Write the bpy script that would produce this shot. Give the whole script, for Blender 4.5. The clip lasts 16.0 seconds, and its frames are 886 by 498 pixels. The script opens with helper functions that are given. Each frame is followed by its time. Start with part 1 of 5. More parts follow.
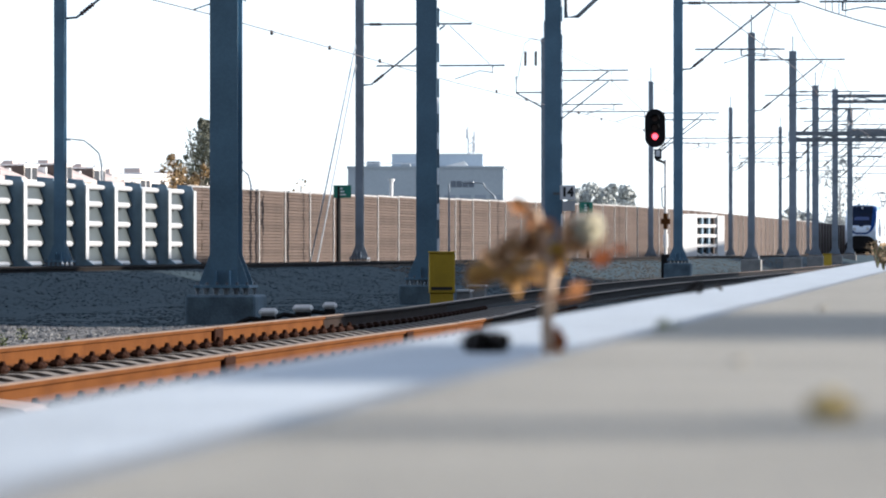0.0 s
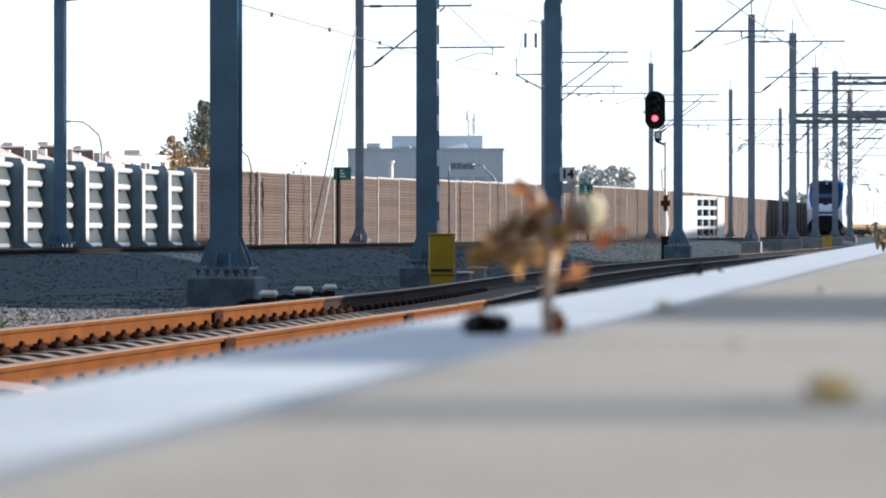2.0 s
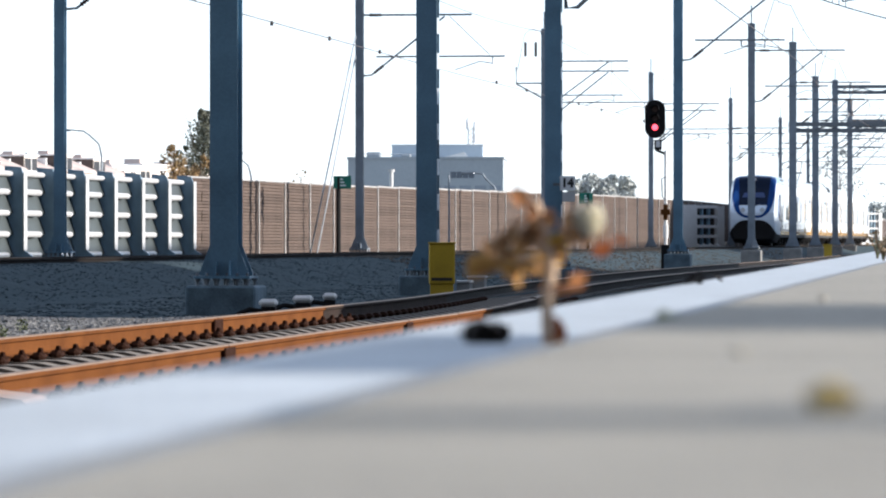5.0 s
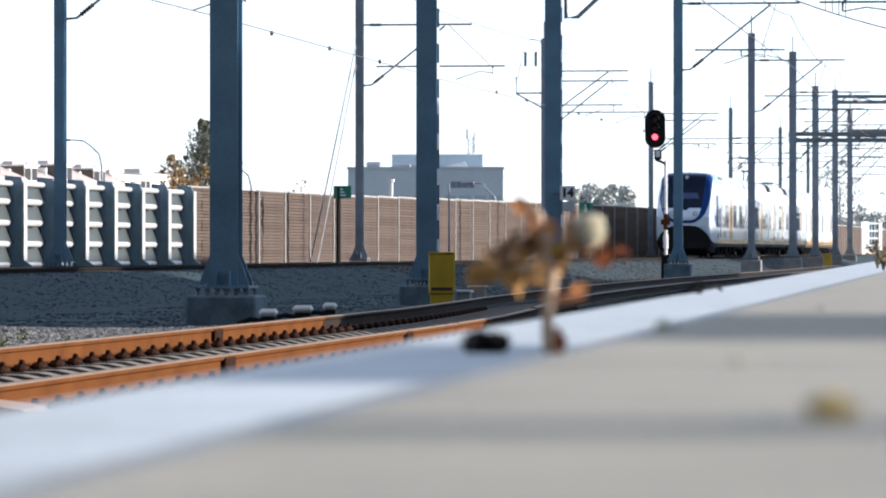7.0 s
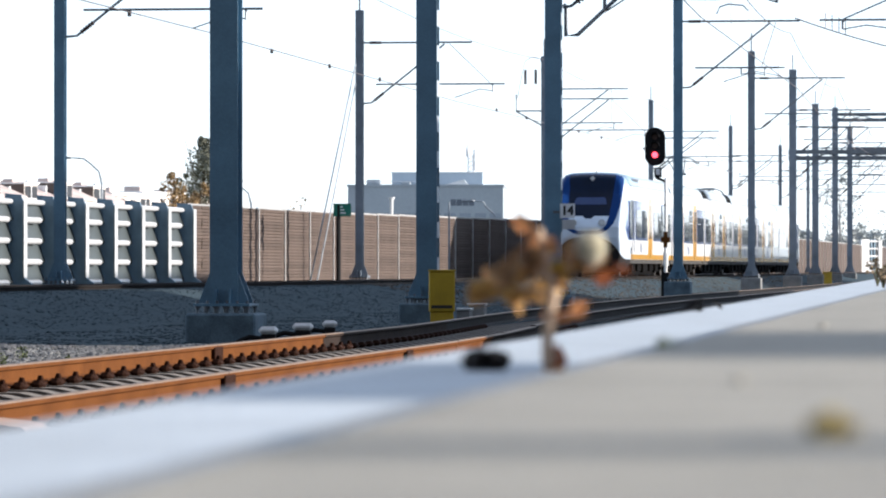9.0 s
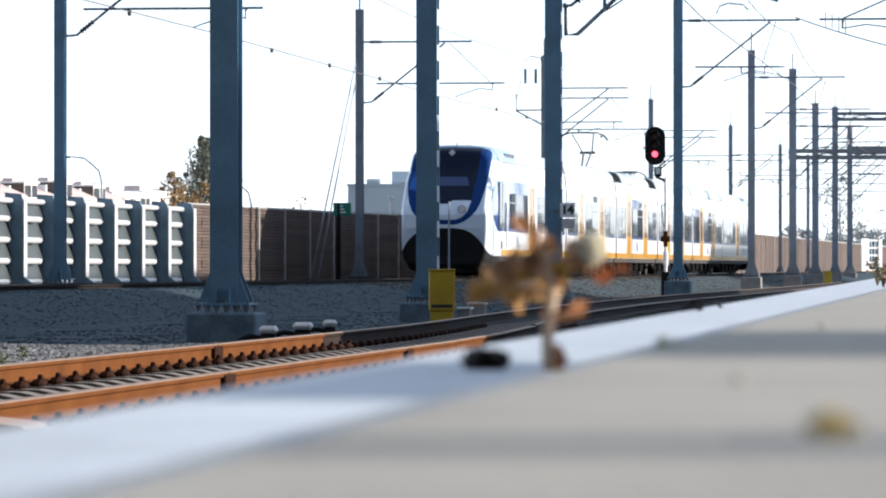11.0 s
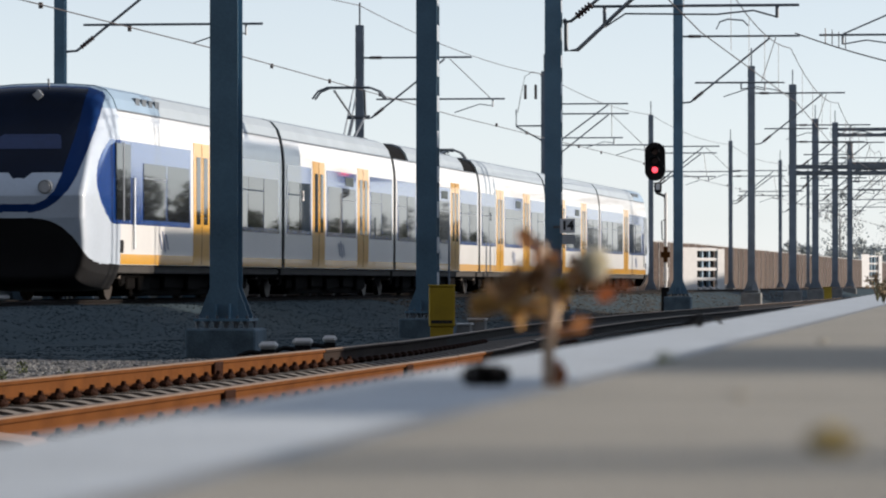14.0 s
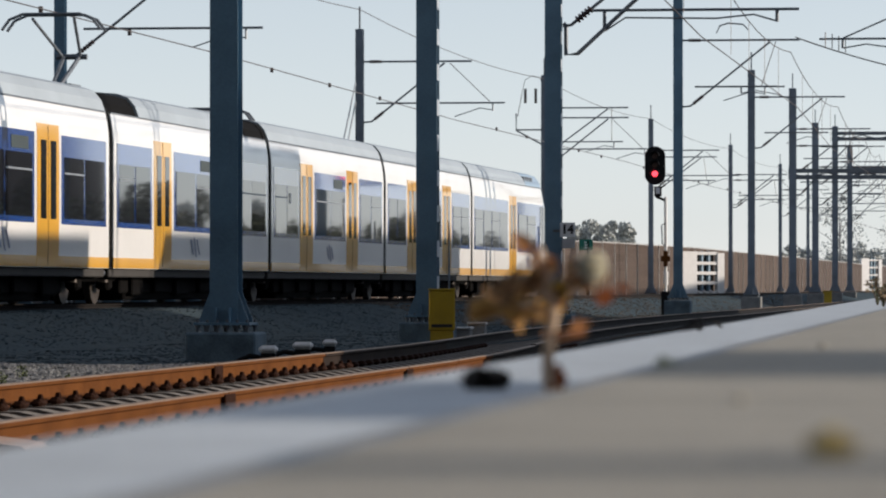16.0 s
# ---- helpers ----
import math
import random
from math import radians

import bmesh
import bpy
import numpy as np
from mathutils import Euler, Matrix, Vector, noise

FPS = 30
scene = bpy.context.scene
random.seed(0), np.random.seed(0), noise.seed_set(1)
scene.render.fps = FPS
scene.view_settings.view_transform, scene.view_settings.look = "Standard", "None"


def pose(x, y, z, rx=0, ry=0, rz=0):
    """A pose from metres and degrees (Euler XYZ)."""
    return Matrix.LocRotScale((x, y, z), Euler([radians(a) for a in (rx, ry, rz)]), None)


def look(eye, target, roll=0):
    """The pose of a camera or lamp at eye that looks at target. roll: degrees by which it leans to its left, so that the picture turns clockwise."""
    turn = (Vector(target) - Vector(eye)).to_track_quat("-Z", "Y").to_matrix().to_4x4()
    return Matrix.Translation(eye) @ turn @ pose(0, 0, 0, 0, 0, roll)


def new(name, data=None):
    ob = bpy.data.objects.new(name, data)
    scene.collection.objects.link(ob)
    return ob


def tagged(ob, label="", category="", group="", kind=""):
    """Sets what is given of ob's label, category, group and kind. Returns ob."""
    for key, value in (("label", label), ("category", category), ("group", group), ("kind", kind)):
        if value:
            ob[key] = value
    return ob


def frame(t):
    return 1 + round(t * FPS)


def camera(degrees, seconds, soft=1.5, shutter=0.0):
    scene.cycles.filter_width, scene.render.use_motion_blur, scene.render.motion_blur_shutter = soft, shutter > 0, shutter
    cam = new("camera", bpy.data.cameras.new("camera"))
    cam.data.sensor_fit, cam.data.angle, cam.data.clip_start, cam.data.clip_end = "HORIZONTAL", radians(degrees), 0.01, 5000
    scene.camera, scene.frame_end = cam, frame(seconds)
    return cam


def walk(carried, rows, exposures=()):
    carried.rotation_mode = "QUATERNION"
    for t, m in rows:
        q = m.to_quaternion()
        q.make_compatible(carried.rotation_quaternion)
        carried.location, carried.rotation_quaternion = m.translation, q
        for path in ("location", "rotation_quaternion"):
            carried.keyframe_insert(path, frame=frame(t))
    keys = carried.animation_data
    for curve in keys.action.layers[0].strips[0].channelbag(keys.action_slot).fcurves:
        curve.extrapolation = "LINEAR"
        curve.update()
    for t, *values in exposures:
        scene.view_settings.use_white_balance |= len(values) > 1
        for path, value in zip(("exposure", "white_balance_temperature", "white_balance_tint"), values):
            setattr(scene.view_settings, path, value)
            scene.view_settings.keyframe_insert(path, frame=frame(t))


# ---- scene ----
# z = 0 is the rail top of the near track, y runs along it, the camera is above x = y = 0.
EYE = (0.0, 0.0, 0.67)
LENS = 7800.0
TURN = 7.13
cam = camera(11.48, 16.0, soft=2.0, shutter=0.12)
cam.data.dof.use_dof = True
cam.data.dof.focus_distance = 60.0
cam.data.dof.aperture_fstop = 13.0

# seconds and the tilt, as thousandths of the picture's width over the lens
TILT = [(0, 0), (0.5, -3), (1, -12), (1.5, -25), (2, -32), (2.3, -25), (2.5, -17), (3, 1.5), (3.5, -3.5), (4, -14),
        (4.2, -17), (6.5, -6), (7, 1), (7.5, 7.5), (8, 17), (8.5, 23), (9, 32.5), (9.5, 33), (11.3, 31), (11.5, 31.5), (12, 35.5),
        (12.5, 49), (13, 59), (13.5, 63), (14, 59), (14.5, 63.5), (15, 69), (15.5, 71), (16, 66)]
HORIZON = 443.0
EXPOSURE = [(0, 1.09, 5620, 11), (9, 1.1, 5620, 11), (11.3, 1.11, 5620, 11), (12.5, 1.09, 5620, 11), (13.6, 0.49, 5900, 12), (15, 0.17, 6000, 12), (16, 0.12, 6000, 12)]


def tilted(dy):
    return pose(*EYE, 90 + math.degrees(math.atan((HORIZON + dy - 441) / LENS)), 0, TURN)


walk(cam, [(t, tilted(dy)) for t, dy in TILT], EXPOSURE)

# ---- light ----
SUN_EL, SUN_AZ = 12.5, 80.0  # degrees above the horizon; clockwise from +y
world = bpy.data.worlds.new("sky")
scene.world = world
world.use_nodes = True
wn = world.node_tree.nodes
sky = wn.new("ShaderNodeTexSky")
sky.sky_type = "NISHITA"
sky.sun_disc = False
sky.sun_elevation, sky.sun_rotation = radians(SUN_EL), radians(SUN_AZ)
sky.air_density, sky.dust_density, sky.ozone_density = 0.9, 0.05, 2.4
wn["Background"].inputs["Strength"].default_value = 0.15
soft_sky = wn.new("ShaderNodeHueSaturation")
soft_sky.inputs["Saturation"].default_value = 0.3
world.node_tree.links.new(sky.outputs[0], soft_sky.inputs["Color"])
world.node_tree.links.new(soft_sky.outputs[0], wn["Background"].inputs["Color"])
sun = new("sun", bpy.data.lights.new("sun", "SUN"))
sun.data.energy, sun.data.angle, sun.data.color = 5.0, radians(0.53), (1.0, 0.84, 0.66)
sun.matrix_world = look((0, 0, 0), (-math.sin(radians(SUN_AZ)), -math.cos(radians(SUN_AZ)), -math.tan(radians(SUN_EL))))


# ---- materials ----
def mat(name, color, rough=0.6, metal=0.0, vary=0.12, scale=6.0, fine=60.0, bump=0.15, dark=None, per_object=0.0, spec=0.5, coat=0.0, lacquer=1.5):
    """A painted or mineral surface: broad stains and fine grain on a base colour, with fine relief."""
    m = bpy.data.materials.new(name)
    m.use_nodes = True
    nt = m.node_tree
    n, link = nt.nodes, nt.links.new
    bsdf = n["Principled BSDF"]
    geo = n.new("ShaderNodeTexCoord")
    big, small = n.new("ShaderNodeTexNoise"), n.new("ShaderNodeTexNoise")
    big.inputs["Scale"].default_value, small.inputs["Scale"].default_value = scale, fine
    big.inputs["Detail"].default_value, small.inputs["Detail"].default_value = 5, 4
    for t in (big, small):
        link(geo.outputs["Object"], t.inputs["Vector"])
    add = n.new("ShaderNodeMath")
    add.operation = "MULTIPLY_ADD"
    link(small.outputs["Fac"], add.inputs[0])
    add.inputs[1].default_value = 0.4
    link(big.outputs["Fac"], add.inputs[2])
    fac = add.outputs[0]
    if per_object:
        info = n.new("ShaderNodeObjectInfo")
        more = n.new("ShaderNodeMath")
        more.operation = "MULTIPLY_ADD"
        link(info.outputs["Random"], more.inputs[0])
        more.inputs[1].default_value = per_object
        link(fac, more.inputs[2])
        fac = more.outputs[0]
    ramp = n.new("ShaderNodeValToRGB")
    lo = dark or [c * (1 - vary * 2) for c in color]
    hi = [min(1, c * (1 + vary)) for c in color]
    ramp.color_ramp.elements[0].position, ramp.color_ramp.elements[1].position = 0.35, 1.0 + per_object
    ramp.color_ramp.elements[0].color, ramp.color_ramp.elements[1].color = (*lo, 1), (*hi, 1)
    link(fac, ramp.inputs["Fac"])
    link(ramp.outputs["Color"], bsdf.inputs["Base Color"])
    bsdf.inputs["Roughness"].default_value, bsdf.inputs["Metallic"].default_value = rough, metal
    bsdf.inputs["Specular IOR Level"].default_value = spec
    bsdf.inputs["Coat Weight"].default_value = coat
    bsdf.inputs["Coat Roughness"].default_value, bsdf.inputs["Coat IOR"].default_value = 0.05, lacquer
    if bump:
        b = n.new("ShaderNodeBump")
        b.inputs["Strength"].default_value, b.inputs["Distance"].default_value = bump, 0.01
        link(small.outputs["Fac"], b.inputs["Height"])
        link(b.outputs["Normal"], bsdf.inputs["Normal"])
    return m


def glow(name, color, strength):
    m = mat(name, color, 0.3)
    b = m.node_tree.nodes["Principled BSDF"]
    b.inputs["Emission Color"].default_value, b.inputs["Emission Strength"].default_value = (*color, 1), strength
    return m


def leafy(name, color):
    """A dry leaf that lets some light through."""
    m = mat(name, color, 0.7, 0, 0.3, 40, 300, 0.3)
    n, link = m.node_tree.nodes, m.node_tree.links.new
    thin, both = n.new("ShaderNodeBsdfTranslucent"), n.new("ShaderNodeMixShader")
    thin.inputs["Color"].default_value = (*color, 1)
    both.inputs[0].default_value = 0.45
    link(n["Principled BSDF"].outputs[0], both.inputs[1])
    link(thin.outputs[0], both.inputs[2])
    link(both.outputs[0], n["Material Output"].inputs["Surface"])
    return m


M = {
    "steel_blue": mat("painted_mast_steel", (0.13, 0.235, 0.325), 0.4, 0.15, 0.22, 1.2, 30),
    "steel_grey": mat("galvanised_steel", (0.3, 0.33, 0.36), 0.4, 0.5, 0.2, 3, 50),
    "mast_grey": mat("weathered_grey_mast", (0.18, 0.215, 0.255), 0.55, 0.2, 0.2, 1.5, 40),
    "post_grey": mat("barrier_post_steel", (0.2, 0.3, 0.38), 0.5, 0.1, 0.2, 1.5, 30),
    "tube": mat("weathered_tube_steel", (0.16, 0.18, 0.2), 0.5, 0.4, 0.2, 4, 60),
    "wire": mat("copper_wire", (0.12, 0.1, 0.09), 0.5, 0.6, 0.1, 3, 60),
    "insulator": mat("brown_ceramic", (0.06, 0.04, 0.035), 0.2, 0, 0.1, 9, 60),
    # Bluer and darker than the other masts' concrete.
    "plinth": mat("blue_grey_concrete", (0.1, 0.15, 0.185), 0.85, 0, 0.3, 3, 40, 0.4),
    # Dirty grey, lowered further by the shade under the car's side.
    "sill": mat("shade_dark_sill", (0.028, 0.025, 0.021), 0.8, 0, 0.25, 1.5, 20, 0.2),
    "concrete": mat("concrete", (0.21, 0.21, 0.2), 0.85, 0, 0.2, 3, 50, 0.4),
    # Next two rail colours carry the shade of the stretch further on.
    "rail_shaded": mat("shaded_brown_rail", (0.02, 0.012, 0.008), 0.8, 0, 0.3, 2.0, 40, 0.3, spec=0.15),
    "turnout": mat("shaded_black_rail_steel", (0.008, 0.007, 0.007), 0.7, 0, 0.3, 2.0, 40, 0.2, spec=0.12),
    "rust": mat("rusty_rail_web", (0.098, 0.036, 0.008), 0.9, 0, 0.3, 2.0, 40, 0.4, dark=(0.06, 0.02, 0.004), spec=0.1),
    "railhead": mat("worn_rail_head", (0.19, 0.125, 0.075), 0.6, 0.1, 0.15, 3, 30),
    "clip": mat("dark_clip", (0.03, 0.014, 0.009), 0.95, 0, 0.3, 9, 80, 0.3, spec=0.05),
    "sleeper": mat("concrete_sleeper", (0.18, 0.16, 0.135), 0.9, 0, 0.2, 3, 40, 0.4),
    # The bank's bluish shade is put into the bed and stone colours.
    "ballast": mat("shaded_ballast_bed", (0.027, 0.046, 0.056), 0.95, 0, 0.35, 2.2, 22, 1.0, dark=(0.02, 0.036, 0.044), spec=0.2),
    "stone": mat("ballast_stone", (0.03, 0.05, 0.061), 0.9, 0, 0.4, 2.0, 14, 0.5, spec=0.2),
    # Lit copy of the ballast stone, for the sunny strip by the rail.
    "stone_lit": mat("sunlit_ballast_stone", (0.2, 0.2, 0.195), 0.9, 0, 0.4, 14.0, 40, 0.5, dark=(0.012, 0.014, 0.016)),
    "stone_brown": mat("brownish_ballast_stone", (0.1, 0.087, 0.072), 0.9, 0, 0.4, 2.0, 14, 0.5, spec=0.2),
    "ground": mat("dry_ground", (0.14, 0.13, 0.09), 0.95, 0, 0.3, 0.15, 4, 0.5),
    "paving": mat("platform_paving", (0.39, 0.37, 0.31), 0.85, 0, 0.16, 6, 120, 0.3),
    "coping": mat("white_coping", (0.57, 0.63, 0.67), 0.75, 0, 0.14, 5, 90, 0.3),
    "brown": mat("brown_barrier_board", (0.075, 0.056, 0.045), 0.85, 0, 0.25, 0.8, 14, 0.3, per_object=0.35, spec=0.2),
    # Sheet colour is lowered for the shade the posts throw on it.
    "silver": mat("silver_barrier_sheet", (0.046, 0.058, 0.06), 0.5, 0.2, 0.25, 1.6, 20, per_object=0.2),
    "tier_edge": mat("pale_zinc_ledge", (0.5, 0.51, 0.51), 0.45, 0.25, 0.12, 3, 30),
    # Paler than the mast: sunlight on the plates is put into the colour.
    "batten": mat("sunlit_batten_plate", (0.42, 0.46, 0.5), 0.45, 0.1, 0.15, 3, 30),
    "ledge": mat("pale_ledge", (0.6, 0.6, 0.585), 0.5, 0.0, 0.06, 3, 30),
    "barrier_post": mat("dull_steel_post", (0.4, 0.39, 0.37), 0.5, 0.1, 0.2, 2, 30),
    "cap": mat("pale_steel_cap", (0.72, 0.72, 0.7), 0.45, 0.2, 0.1, 3, 30),
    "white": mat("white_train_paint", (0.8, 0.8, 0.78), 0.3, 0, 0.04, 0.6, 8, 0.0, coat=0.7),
    # Greyer, bluer copy of the train white: the front's shade as colour.
    "white_shaded": mat("shaded_front_white_paint", (0.5, 0.57, 0.65), 0.35, 0, 0.08, 0.9, 14, 0.0, coat=0.5),
    "roof_blue": mat("light_blue_roof_paint", (0.25, 0.35, 0.45), 0.4, 0.0, 0.07, 0.9, 12, 0.05),
    "roof": mat("light_grey_roof", (0.34, 0.39, 0.42), 0.4, 0.0, 0.07, 0.9, 12, 0.05),
    "yellow": mat("yellow_train_paint", (0.8, 0.42, 0.02), 0.35, 0, 0.06, 0.8, 10, 0.0, spec=0.4, coat=1.0, lacquer=2.0),
    "blue": mat("blue_train_paint", (0.016, 0.065, 0.28), 0.15, 0, 0.08, 0.8, 10, 0.0, spec=0.4, coat=1.0, lacquer=2.2),
    # Darker copy of the side blue for the front, which stands in shade.
    "nose_blue": mat("shaded_blue_front_paint", (0.008, 0.035, 0.14), 0.5, 0, 0.1, 0.8, 10, 0.0, spec=0.06),
    "emblem": mat("dull_blue_emblem", (0.16, 0.2, 0.32), 0.4, 0, 0.1, 2, 20, 0.0),
    "dark_pane": mat("dark_house_window", (0.03, 0.032, 0.036), 0.4, 0, 0.2, 2, 10, 0.0, spec=0.2),
    "glass": mat("dark_window_glass", (0.012, 0.014, 0.018), 0.02, 0, 0.2, 0.5, 1.6, 0.0, spec=0.7, coat=0.25),
    "screen": mat("windscreen_glass", (0.004, 0.01, 0.028), 0.08, 0, 0.2, 0.5, 3, 0.0, spec=0.15),
    # Near-black because the far track's shade is put into the rail colour.
    "rail_far_shaded": mat("shaded_far_rail", (0.012, 0.01, 0.009), 0.85, 0.0, 0.2, 2, 30, 0.3, spec=0.1),
    "black": mat("black_skirt", (0.008, 0.008, 0.009), 0.7, 0, 0.2, 2, 20, 0.1, spec=0.2),
    # Near-black, with little gloss.
    "under": mat("near_black_underframe", (0.005, 0.0046, 0.0044), 0.9, 0, 0.3, 2, 20, 0.3, spec=0.05),
    "wheel": mat("steel_wheel", (0.06, 0.05, 0.042), 0.5, 0.5, 0.2, 3, 30),
    "rubber": mat("black_bellows", (0.006, 0.006, 0.006), 0.9, 0, 0.2, 4, 30, 0.1, spec=0.08),
    "lamp_glass": mat("headlight_glass", (0.55, 0.58, 0.6), 0.12, 0.2, 0.1, 5, 20, 0.0),
    "sign_white": mat("white_sign", (0.75, 0.76, 0.76), 0.5, 0, 0.06, 5, 30, 0.0),
    "sign_green": mat("green_sign", (0.015, 0.16, 0.11), 0.5, 0, 0.1, 5, 30, 0.0),
    "letter": mat("black_lettering", (0.02, 0.02, 0.02), 0.6, 0, 0.1, 5, 30, 0.0),
    "cabinet": mat("yellow_cabinet_paint", (0.45, 0.3, 0.012), 0.55, 0, 0.12, 3, 30, 0.1),
    "red_lamp": glow("red_signal_lamp", (1.0, 0.06, 0.08), 2.5),
    # Brick kept dark so the unseen walls bounce little light.
    "dark_brick": mat("dark_dull_brick", (0.1, 0.08, 0.07), 0.9, 0, 0.15, 1, 12, 0.3),
    "render": mat("pale_house_render", (0.72, 0.66, 0.6), 0.85, 0, 0.1, 0.5, 8, 0.2),
    "tile": mat("roof_tile", (0.52, 0.43, 0.39), 0.8, 0, 0.2, 0.7, 10, 0.3),
    # Office tones include the haze of distance as a paler colour.
    "office": mat("office_cladding", (0.33, 0.37, 0.4), 0.6, 0, 0.1, 0.1, 2, 0.1),
    "office_pale": mat("office_plant_room", (0.45, 0.52, 0.58), 0.6, 0, 0.08, 0.1, 2, 0.1),
    "bark": mat("bark", (0.1, 0.075, 0.05), 0.95, 0, 0.25, 3, 20, 0.6),
    # Bark of the far trees, haze painted in as pale grey.
    "haze_bark": mat("haze_tinted_bark", (0.36, 0.35, 0.33), 0.95, 0, 0.2, 1, 10, 0.2),
    "leaf_tall": mat("dull_green_foliage", (0.19, 0.195, 0.14), 0.85, 0, 0.4, 0.8, 5, 0.0),
    "leaf_dark": mat("dark_foliage", (0.12, 0.13, 0.08), 0.85, 0, 0.4, 0.8, 5, 0.0),
    "leaf_autumn": mat("autumn_foliage", (0.32, 0.21, 0.09), 0.85, 0, 0.4, 0.8, 5, 0.0),
    # Far leaves are paled in the colour itself to stand for haze.
    "leaf_haze": mat("haze_tinted_foliage", (0.44, 0.46, 0.44), 0.9, 0, 0.35, 0.1, 1, 0.0),
    "twig": mat("dry_twig", (0.68, 0.5, 0.34), 0.8, 0, 0.2, 60, 400, 0.2),
    "dry_leaf": leafy("dry_brown_leaf", (0.5, 0.33, 0.18)),
    "yellow_leaf": leafy("yellow_dry_leaf", (0.72, 0.5, 0.04)),
    "pale_leaf": leafy("pale_seed_head", (0.93, 0.88, 0.7)),
    "grass": mat("green_weed", (0.09, 0.11, 0.035), 0.8, 0, 0.3, 20, 100, 0.0),
}


# ---- mesh helpers ----
def part(name, bm, material, parent=None, label="", smooth=False):
    """Link a bmesh as one mesh object, under a thing or a part where given."""
    me = bpy.data.meshes.new(name)
    bm.normal_update()
    if smooth:
        for f in bm.faces:
            f.smooth = True
    bm.to_mesh(me)
    bm.free()
    me.materials.append(M[material] if isinstance(material, str) else material)
    ob = new(name, me)
    ob.parent = parent
    if label:
        ob["label"] = label
    return ob


def share(name, ob, parent, m):
    """Another object on the same mesh, posed by m in its parent's space."""
    o = new(name, ob.data)
    o.parent = parent
    o.matrix_basis = m
    return o


def empty(name, m=None, label="", category="", group="", kind=""):
    ob = new(name)
    ob.empty_display_size = 0.2
    if m is not None:
        ob.matrix_basis = m
    return tagged(ob, label, category, group, kind)


def box(bm, x0, x1, y0, y1, z0, z1, bevel=0.0, m=None):
    vs = [bm.verts.new((x, y, z)) for x in (x0, x1) for y in (y0, y1) for z in (z0, z1)]
    fs = [bm.faces.new([vs[i] for i in q]) for q in ((0, 1, 3, 2), (4, 6, 7, 5), (0, 4, 5, 1), (2, 3, 7, 6), (0, 2, 6, 4), (1, 5, 7, 3))]
    if m is not None:
        bmesh.ops.transform(bm, matrix=m, verts=vs)
    if bevel:
        bmesh.ops.bevel(bm, geom=list({e for f in fs for e in f.edges}), offset=bevel, segments=1, affect="EDGES")
    return bm


def B(*a, **k):
    return box(bmesh.new(), *a, **k)


def tube(bm, pts, r, sides=6, r2=None):
    """A round bar along points, tapering from r to r2."""
    pts = [Vector(p) for p in pts]
    rings = []
    for i, p in enumerate(pts):
        d = (pts[min(i + 1, len(pts) - 1)] - pts[max(i - 1, 0)]).normalized()
        up = Vector((0, 0, 1)) if abs(d.z) < 0.9 else Vector((0, 1, 0))
        a = d.cross(up).normalized()
        b = d.cross(a)
        rr = r if r2 is None else r + (r2 - r) * i / (len(pts) - 1)
        rings.append([bm.verts.new(p + rr * (a * math.cos(2 * math.pi * k / sides) + b * math.sin(2 * math.pi * k / sides))) for k in range(sides)])
    for q, w in zip(rings, rings[1:]):
        for k in range(sides):
            bm.faces.new((q[k], q[(k + 1) % sides], w[(k + 1) % sides], w[k]))
    bm.faces.new(rings[0][::-1])
    bm.faces.new(rings[-1])
    return bm


def T(pts, r, sides=6, r2=None):
    return tube(bmesh.new(), pts, r, sides, r2)


def prism(bm, outline, y0, y1):
    """An outline of (x, z) points drawn out along y."""
    a = [bm.verts.new((x, y0, z)) for x, z in outline]
    b = [bm.verts.new((x, y1, z)) for x, z in outline]
    n = len(outline)
    for i in range(n):
        bm.faces.new((a[i], a[(i + 1) % n], b[(i + 1) % n], b[i]))
    bm.faces.new(a[::-1])
    bm.faces.new(b)
    bmesh.ops.recalc_face_normals(bm, faces=bm.faces[:])
    return bm


def upright(outline, z0, z1):
    """An outline of (x, y) points drawn upwards."""
    bm = bmesh.new()
    a = [bm.verts.new((x, y, z0)) for x, y in outline]
    b = [bm.verts.new((x, y, z1)) for x, y in outline]
    n = len(outline)
    for i in range(n):
        bm.faces.new((a[i], a[(i + 1) % n], b[(i + 1) % n], b[i]))
    bm.faces.new(a[::-1])
    bm.faces.new(b)
    bmesh.ops.recalc_face_normals(bm, faces=bm.faces[:])
    return bm


def ribbed(a, d, r0, r1, n, pitch):
    """A ribbed insulator: discs on a core, in one skin."""
    bm = bmesh.new()
    a, d = Vector(a), Vector(d).normalized()
    up = Vector((0, 1, 0))
    e, f = d.cross(up).normalized(), up
    prof = []
    for k in range(n):
        prof += [(pitch * k, r0), (pitch * (k + 0.15), r1), (pitch * (k + 0.6), r1), (pitch * (k + 0.75), r0)]
    rings = [[bm.verts.new(a + d * t + r * (e * math.cos(math.pi * q / 4) + f * math.sin(math.pi * q / 4))) for q in range(8)] for t, r in prof]
    for p, w in zip(rings, rings[1:]):
        for q in range(8):
            bm.faces.new((p[q], p[(q + 1) % 8], w[(q + 1) % 8], w[q]))
    bm.faces.new(rings[0][::-1])
    bm.faces.new(rings[-1])
    return bm


def track_x(y):
    """The far track's middle line."""
    return -19.47 + 0.02367 * y


def wall_x(y):
    """The noise barrier's line, which draws a little nearer to the track further on."""
    return -25.82 + 0.0303 * y


